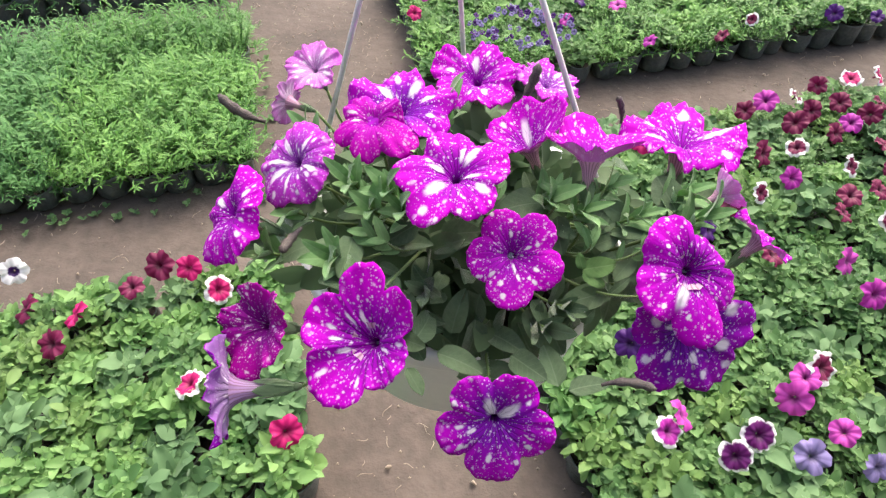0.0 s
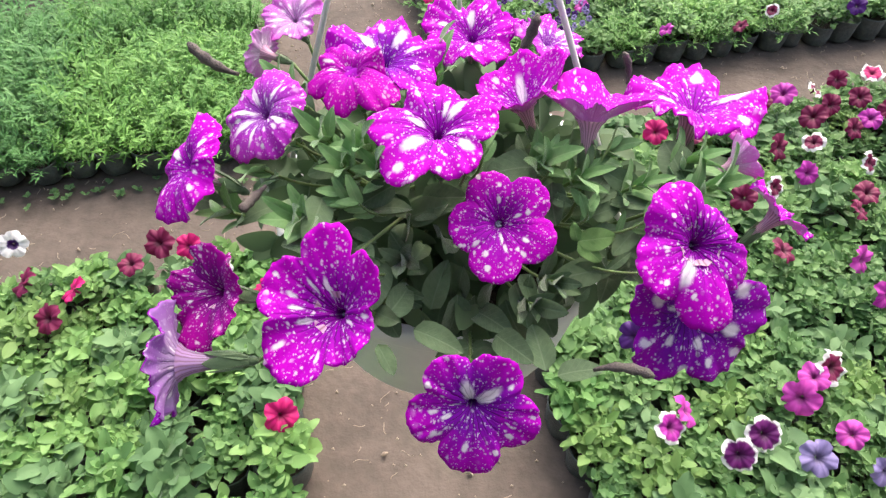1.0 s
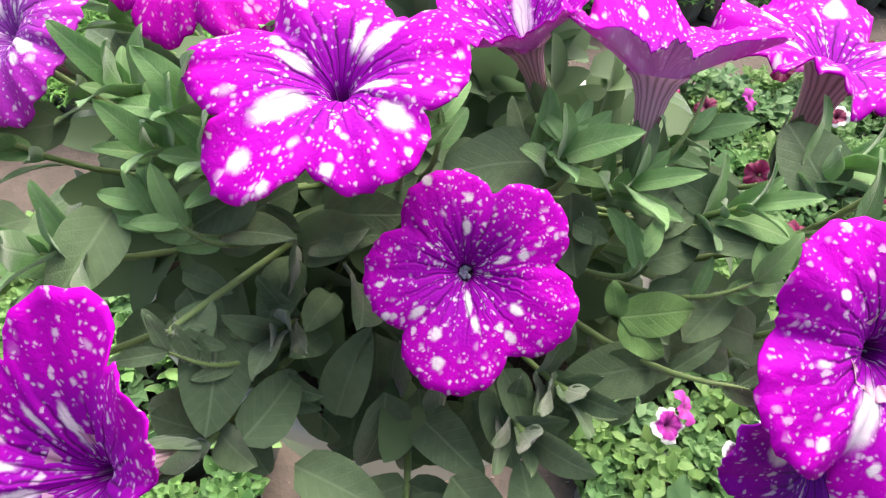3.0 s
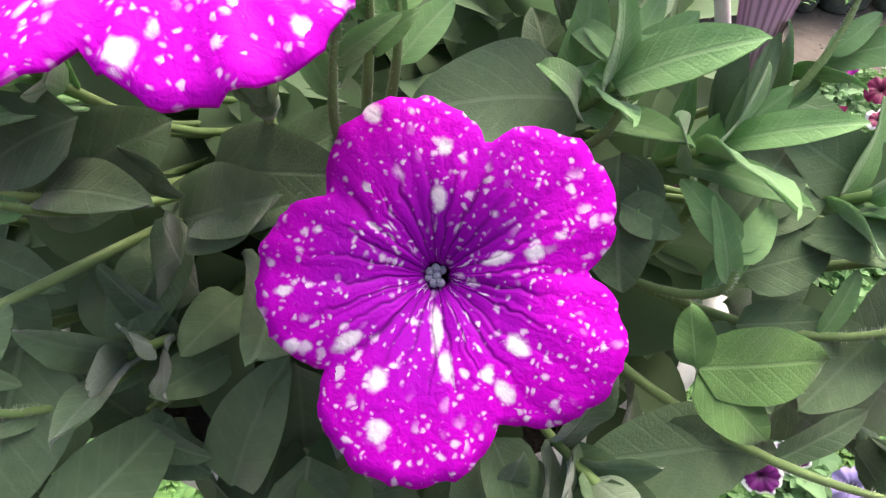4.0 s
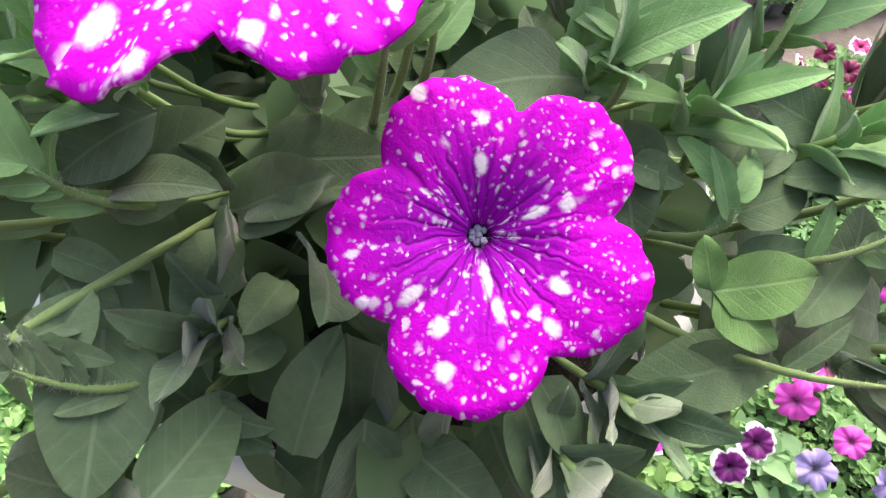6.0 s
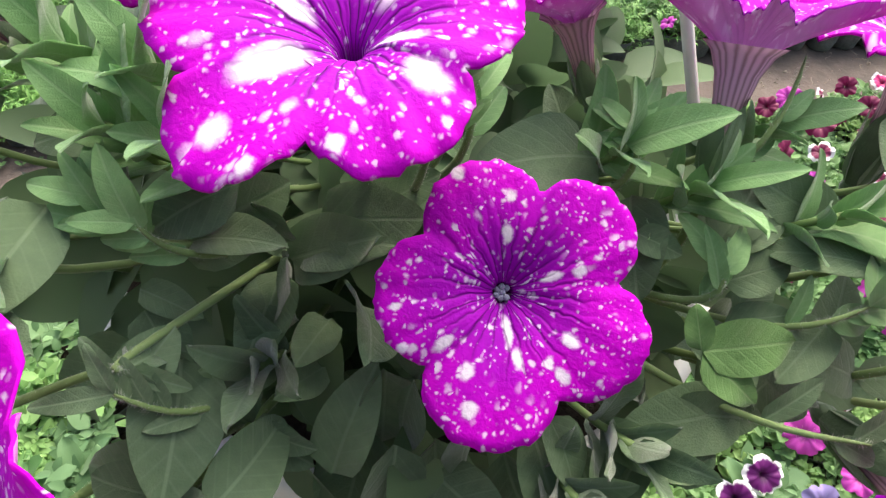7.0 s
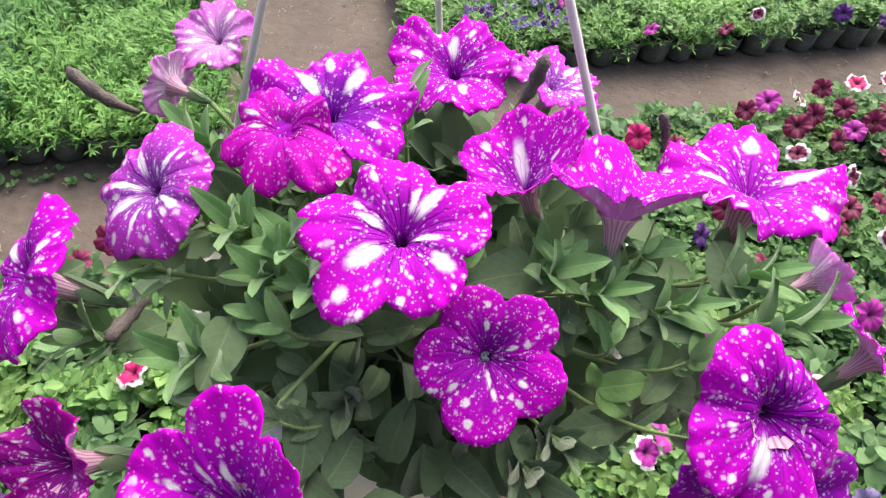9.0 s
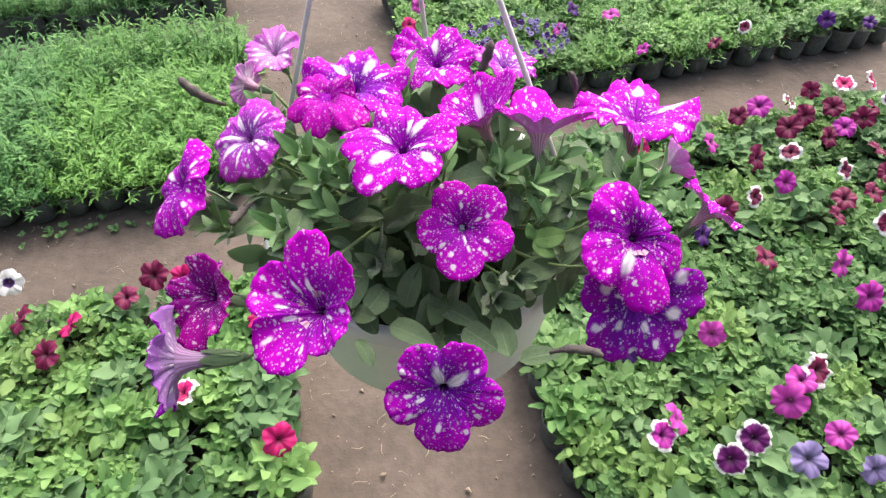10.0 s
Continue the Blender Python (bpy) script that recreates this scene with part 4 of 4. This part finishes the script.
def add_down(pts, count, first, thick):
    bm = bmesh.new()
    last = len(pts) - 1.01
    for i in range(count):
        k = down_rng.uniform(first, last)
        q = pts[int(k)].lerp(pts[int(k) + 1], k % 1)
        d = (pts[int(k) + 1] - pts[int(k)]).normalized()
        side = d.orthogonal().normalized()
        side.rotate(Matrix.Rotation(down_rng.uniform(0, 6.28), 3, d))
        w = d.cross(side) * 0.000035
        a, tip = HOME @ (q + side * thick), HOME @ (q + side * (thick + down_rng.uniform(0.0006, 0.0013)) + d * 0.0003)
        vs = [bm.verts.new(v) for v in (a + w, a - w, a + d * 0.00006, tip)]
        for f in ((0, 1, 3), (1, 2, 3), (2, 0, 3)):
            bm.faces.new([vs[n] for n in f])
    tagged(part("stem_down", mesh_of(bm, HAIR), petunia), "fine pale hairs", kind="stuff")


for pts in stems:
    add_down(pts, 420, 4, 0.0010)

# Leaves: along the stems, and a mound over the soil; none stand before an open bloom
leaf_rng = random.Random(8)
leaf_shapes = [leaf_mesh(random.Random(s), LEAF) for s in range(8)]
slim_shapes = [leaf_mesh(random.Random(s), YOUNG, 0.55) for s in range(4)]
# Darker green for low shoots and twigs: shade put into the leaf colour
slim_shaded = [leaf_mesh(random.Random(s), LEAF, 0.62) for s in range(30, 34)]


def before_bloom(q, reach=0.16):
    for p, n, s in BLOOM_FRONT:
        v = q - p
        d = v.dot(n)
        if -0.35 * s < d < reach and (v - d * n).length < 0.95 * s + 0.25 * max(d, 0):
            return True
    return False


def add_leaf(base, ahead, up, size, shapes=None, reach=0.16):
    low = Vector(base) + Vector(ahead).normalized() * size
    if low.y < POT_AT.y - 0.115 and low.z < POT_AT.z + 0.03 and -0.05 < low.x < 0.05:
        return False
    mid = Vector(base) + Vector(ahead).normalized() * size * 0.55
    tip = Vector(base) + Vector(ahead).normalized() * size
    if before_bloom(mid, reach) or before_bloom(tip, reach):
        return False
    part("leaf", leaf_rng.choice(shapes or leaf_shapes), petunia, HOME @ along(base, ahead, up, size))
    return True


# Large leaves: foot and tip
LARGE_A = [
    ((-0.042, 0.307, 1.611), (-0.067, 0.299, 1.612)),
    ((-0.081, 0.319, 1.604), (-0.104, 0.302, 1.610)),
    ((-0.055, 0.284, 1.606), (-0.056, 0.253, 1.610)),
    ((-0.016, 0.289, 1.613), (-0.036, 0.279, 1.608)),
    ((-0.042, 0.285, 1.600), (-0.040, 0.290, 1.614)),
    ((-0.082, 0.286, 1.597), (-0.100, 0.272, 1.604)),
    ((-0.131, 0.286, 1.608), (-0.112, 0.296, 1.619)),
    ((-0.130, 0.284, 1.605), (-0.106, 0.276, 1.607)),
    ((-0.018, 0.238, 1.565), (-0.001, 0.264, 1.566)),
    ((-0.004, 0.238, 1.552), (0.025, 0.227, 1.555)),
    ((0.031, 0.261, 1.540), (0.046, 0.241, 1.559)),
    ((0.052, 0.263, 1.565), (0.060, 0.238, 1.561)),
    ((0.042, 0.240, 1.547), (0.057, 0.217, 1.561)),
    ((0.068, 0.216, 1.550), (0.061, 0.242, 1.563)),
    ((0.074, 0.214, 1.549), (0.098, 0.218, 1.558)),
]
LARGE_B = [
    ((-0.022, 0.222, 1.560), (-0.011, 0.207, 1.554)),
    ((0.016, 0.275, 1.567), (0.017, 0.266, 1.539)),
    ((-0.006, 0.298, 1.583), (0.011, 0.290, 1.603)),
    ((-0.013, 0.294, 1.575), (-0.016, 0.269, 1.578)),
    ((0.007, 0.291, 1.572), (0.020, 0.271, 1.592)),
    ((0.100, 0.269, 1.573), (0.071, 0.259, 1.576)),
    ((0.090, 0.287, 1.580), (0.100, 0.269, 1.583)),
    ((0.125, 0.291, 1.602), (0.101, 0.298, 1.603)),
    ((0.121, 0.305, 1.599), (0.098, 0.314, 1.608)),
    ((0.143, 0.305, 1.610), (0.131, 0.327, 1.623)),
    ((0.155, 0.310, 1.612), (0.172, 0.313, 1.619)),
    ((0.062, 0.315, 1.606), (0.035, 0.304, 1.618)),
    ((0.071, 0.308, 1.601), (0.069, 0.283, 1.595)),
    ((-0.009, 0.290, 1.564), (-0.011, 0.287, 1.594)),
    ((0.024, 0.278, 1.559), (0.029, 0.273, 1.589)),
]
LARGE_C = [
    ((-0.028, 0.266, 1.580), (-0.020, 0.236, 1.579)),
    ((-0.000, 0.278, 1.561), (-0.008, 0.264, 1.570)),
    ((0.005, 0.257, 1.546), (0.010, 0.269, 1.574)),
    ((0.040, 0.263, 1.566), (0.030, 0.268, 1.541)),
    ((0.080, 0.263, 1.564), (0.066, 0.247, 1.566)),
    ((0.117, 0.284, 1.590), (0.103, 0.269, 1.585)),
    ((-0.029, 0.288, 1.594), (-0.010, 0.284, 1.608)),
    ((-0.071, 0.289, 1.601), (-0.068, 0.262, 1.607)),
    ((-0.048, 0.254, 1.598), (-0.074, 0.256, 1.602)),
    ((-0.035, 0.254, 1.584), (-0.027, 0.267, 1.593)),
    ((-0.035, 0.289, 1.592), (-0.008, 0.293, 1.607)),
    ((-0.017, 0.296, 1.600), (-0.010, 0.290, 1.588)),
    ((-0.010, 0.296, 1.581), (0.012, 0.289, 1.601)),
    ((-0.012, 0.295, 1.577), (-0.016, 0.270, 1.574)),
]
LARGE_D = [
    ((-0.002, 0.299, 1.593), (0.019, 0.291, 1.605)),
    ((-0.000, 0.290, 1.565), (-0.005, 0.272, 1.572)),
    ((-0.041, 0.281, 1.584), (-0.026, 0.276, 1.584)),
    ((-0.040, 0.278, 1.580), (-0.027, 0.264, 1.575)),
    ((0.023, 0.275, 1.564), (0.016, 0.263, 1.542)),
    ((-0.014, 0.263, 1.557), (-0.000, 0.255, 1.557)),
    ((0.054, 0.263, 1.573), (0.064, 0.249, 1.568)),
    ((0.092, 0.282, 1.582), (0.105, 0.268, 1.582)),
    ((0.095, 0.285, 1.585), (0.107, 0.282, 1.594)),
    ((0.093, 0.291, 1.592), (0.108, 0.293, 1.601)),
    ((0.092, 0.299, 1.597), (0.102, 0.313, 1.608)),
    ((0.094, 0.298, 1.596), (0.107, 0.303, 1.605)),
    ((0.071, 0.297, 1.600), (0.080, 0.290, 1.602)),
    ((0.070, 0.265, 1.571), (0.072, 0.250, 1.569)),
]
LARGE_E = [
    ((0.012, 0.270, 1.546), (0.006, 0.244, 1.526)),
    ((0.030, 0.268, 1.546), (0.034, 0.243, 1.522)),
    ((0.048, 0.266, 1.546), (0.058, 0.244, 1.526)),
    ((0.066, 0.270, 1.548), (0.078, 0.250, 1.528)),
    ((0.020, 0.262, 1.554), (0.020, 0.240, 1.534)),
    ((0.075, 0.263, 1.569), (0.081, 0.254, 1.571)),
    ((0.085, 0.255, 1.562), (0.092, 0.255, 1.572)),
    ((0.083, 0.268, 1.572), (0.104, 0.262, 1.578)),
    ((-0.023, 0.263, 1.561), (-0.026, 0.247, 1.565)),
]
for foot, tip in LARGE_A + LARGE_B + LARGE_C + LARGE_D + LARGE_E:
    foot, tip = Vector(foot), Vector(tip)
    part("leaf", leaf_rng.choice(leaf_shapes), petunia, HOME @ along(foot, tip - foot, (leaf_rng.uniform(-0.8, 0.8), leaf_rng.uniform(-0.8, 0.1), 0.8), (tip - foot).length * 0.95))
# A light young shoot beside the middle bloom
young_shapes = [leaf_mesh(random.Random(s), SHOOT, 0.80) for s in range(20, 24)]
for dx, dy, dz in ((0.0166, -0.0095, -0.0085), (0.0257, 0.003, 0.003), (-0.004, 0.006, 0.011)):
    foot = Vector((0.083, 0.270, 1.594))
    ahead = Vector((dx, dy, dz))
    part("leaf", leaf_rng.choice(young_shapes), petunia, HOME @ along(foot, ahead, (leaf_rng.uniform(-0.3, 0.3), -0.6, 0.7), 0.82 * ahead.length))

# Shoot tips with crowded young leaves; low ones coloured darker for the shade there
SHOOTS = [(-0.025, 0.290, 1.624), (0.045, 0.369, 1.639), (0.062, 0.358, 1.640), (-0.019, 0.336, 1.633), (0.002, 0.385, 1.630), (0.102, 0.320, 1.616), (0.119, 0.299, 1.611), (0.151, 0.284, 1.625), (-0.064, 0.264, 1.611), (-0.119, 0.294, 1.631), (0.066, 0.308, 1.616), (-0.090, 0.375, 1.613), (-0.033, 0.303, 1.628), (-0.057, 0.314, 1.624), (-0.084, 0.324, 1.619), (0.022, 0.351, 1.637), (0.147, 0.310, 1.620), (-0.044, 0.296, 1.619), (-0.093, 0.303, 1.610), (0.086, 0.304, 1.610), (0.033, 0.364, 1.635), (-0.012, 0.268, 1.576), (0.072, 0.256, 1.576), (-0.105, 0.271, 1.607), (0.061, 0.246, 1.568), (0.001, 0.316, 1.640)]

count = 64
for p in SHOOTS:
    p = Vector(p)
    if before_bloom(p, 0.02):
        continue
    out = (p - MOUND).normalized() + Vector((0, 0, 0.6))
    bm = bmesh.new()
    tube(bm, [HOME @ q for q in curve_points(MOUND + 0.35 * (p - MOUND), MOUND + 0.6 * (p - MOUND) + Vector((0, 0, -0.01)), p - 0.03 * out, p, 8)], 0.0010, 6)
    part("stem", mesh_of(bm, STEM), petunia, None)
    for i in range(8):
        a = i * 2.4
        ahead = out * 0.9 + Vector((math.cos(a), math.sin(a), 0.1)) * (0.2 + 0.1 * i)
        count += add_leaf(p - out * 0.002 * i, ahead, out, leaf_rng.uniform(0.016, 0.028), slim_shapes if p.z > 1.60 else slim_shaded, 0.03)
TWIGS = [((0.089, 0.278, 1.592), (0.089, 0.288, 1.601)),
         ((0.069, 0.295, 1.610), (0.067, 0.311, 1.618)),
         ((-0.040, 0.284, 1.613), (-0.063, 0.322, 1.619)),
         ((-0.031, 0.275, 1.602), (-0.044, 0.283, 1.611)),
         ((-0.012, 0.254, 1.572), (-0.034, 0.251, 1.591)),
         ((0.104, 0.274, 1.589), (0.120, 0.281, 1.600)),
         ((0.094, 0.260, 1.578), (0.118, 0.255, 1.587)),
         ((0.020, 0.292, 1.612), (0.023, 0.298, 1.631)),
         ((0.031, 0.298, 1.616), (0.030, 0.309, 1.630)),
         ((0.093, 0.298, 1.605), (0.105, 0.327, 1.631)),
         ((0.026, 0.299, 1.619), (0.027, 0.302, 1.634)),
         ((-0.022, 0.277, 1.599), (-0.035, 0.279, 1.609)),
         ((-0.037, 0.252, 1.601), (-0.033, 0.256, 1.592))]
for foot, tip in TWIGS:
    foot, tip = Vector(foot), Vector(tip)
    bow = (tip - foot).orthogonal().normalized() * 0.002
    pts = curve_points(MOUND.lerp(foot, 0.45), foot + Vector((0, 0, -0.006)), foot.lerp(tip, 0.5) + bow, tip, 12)
    bm = bmesh.new()
    tube(bm, [HOME @ q for q in pts], [0.0010 * (1 - i / 12) ** 0.5 + 0.0002 for i in range(13)], 8)
    part("stem", mesh_of(bm, STEM), petunia, None)
    add_down(pts, 300, 3, 0.0005)
    d = (tip - foot).normalized()
    for i in (7, 9, 10, 11, 12, 12, 12):
        s = d.cross(Vector((leaf_rng.uniform(-1, 1), leaf_rng.uniform(-1, 0.2), 0.4))).normalized() * leaf_rng.choice((-1, 1))
        count += add_leaf(pts[i], s * 0.7 + d, Vector((0, -0.6, 0.8)), leaf_rng.uniform(0.010, 0.018), slim_shapes if tip.z > 1.598 else slim_shaded, 0.02)

for pts in stems:
    for i in (4, 6, 8, 10, 11):
        for side in (-1, 1):
            if count > 380:
                break
            d = (pts[min(i + 1, 12)] - pts[i - 1]).normalized()
            s = d.cross(Vector((leaf_rng.uniform(-0.3, 0.3), leaf_rng.uniform(-1, 1), 1))).normalized() * side
            ahead = s + 0.5 * d + Vector((0, 0, leaf_rng.uniform(-0.2, 0.3)))
            count += add_leaf(pts[i], ahead, Vector((0, -0.5, 1)) + 0.4 * d, leaf_rng.uniform(0.019, 0.029))


def mound_leaf(shell):
    a, e = leaf_rng.uniform(0, 6.283), leaf_rng.uniform(-0.35, 1.35)
    out = Vector((math.cos(a) * math.cos(e), math.sin(a) * math.cos(e), math.sin(e)))
    base = MOUND + Vector((0.150 * out.x, 0.118 * out.y, 0.060 * out.z)) * shell + Vector((0, 0.005, -0.004))
    ahead = out + Vector((leaf_rng.uniform(-0.8, 0.8), leaf_rng.uniform(-0.8, 0.8), leaf_rng.uniform(-0.9, 0.3)))
    return base, ahead, out + Vector((0, -0.3, 0.4)), leaf_rng.uniform(0.021, 0.034)


tries = 0
while count < 420 and tries < 4000:
    tries += 1
    count += add_leaf(*mound_leaf(leaf_rng.uniform(0.85, 1.02)))
# the hidden inner leaves, joined, in a green darkened for shade
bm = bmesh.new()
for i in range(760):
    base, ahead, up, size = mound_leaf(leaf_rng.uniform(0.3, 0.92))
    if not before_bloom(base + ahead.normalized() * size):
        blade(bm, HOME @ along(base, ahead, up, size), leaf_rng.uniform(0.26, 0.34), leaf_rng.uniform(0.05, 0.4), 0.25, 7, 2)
tagged(part("inner_leaves", mesh_of(bm, INNER), petunia), "dense inner leaves with the mound's shade in their colour", kind="stuff")


# Withered buds on their stalks
def withered(a, b, fat):
    bm = bmesh.new()
    a, b = Vector(a), Vector(b)
    side = (b - a).orthogonal().normalized() * 0.004
    tube(bm, [HOME @ q for q in curve_points(a, a.lerp(b, 0.3) + side, a.lerp(b, 0.7) + side, b, 8)], [fat * 0.42 * k for k in (0.35, 0.45, 0.6, 1.0, 0.8, 1.15, 0.85, 1.0, 0.3)], 8)
    part("bud", mesh_of(bm, BUD), petunia, None, "brown withered bud")


withered((-0.131, 0.409, 1.597), (-0.162, 0.414, 1.617), 0.0085)
withered((0.051, 0.386, 1.631), (0.062, 0.396, 1.655), 0.0080)
withered((0.089, 0.207, 1.567), (0.117, 0.200, 1.574), 0.0065)
withered((-0.085, 0.287, 1.611), (-0.094, 0.268, 1.611), 0.0070)
withered((0.119, 0.376, 1.622), (0.113, 0.378, 1.642), 0.0055)


# Rail that carries the hook, above the view
rail = tagged(new("support_rail"), "grey galvanised rail on posts carrying the hook", "rail", kind="structure")
top = POT_AT + APEX + Vector((0.018, 0, 0.0465))
bm = bmesh.new()
tube(bm, [(-3.5, top.y, top.z), (3.5, top.y, top.z)], 0.008, 12)
part("bar", mesh_of(bm, STEEL), rail)
for x in (-3.5, 3.5):
    bm = bmesh.new()
    tube(bm, [(x, top.y, -0.05), (x, top.y, top.z + 0.02)], 0.02, 12)
    part("post", mesh_of(bm, STEEL), rail)
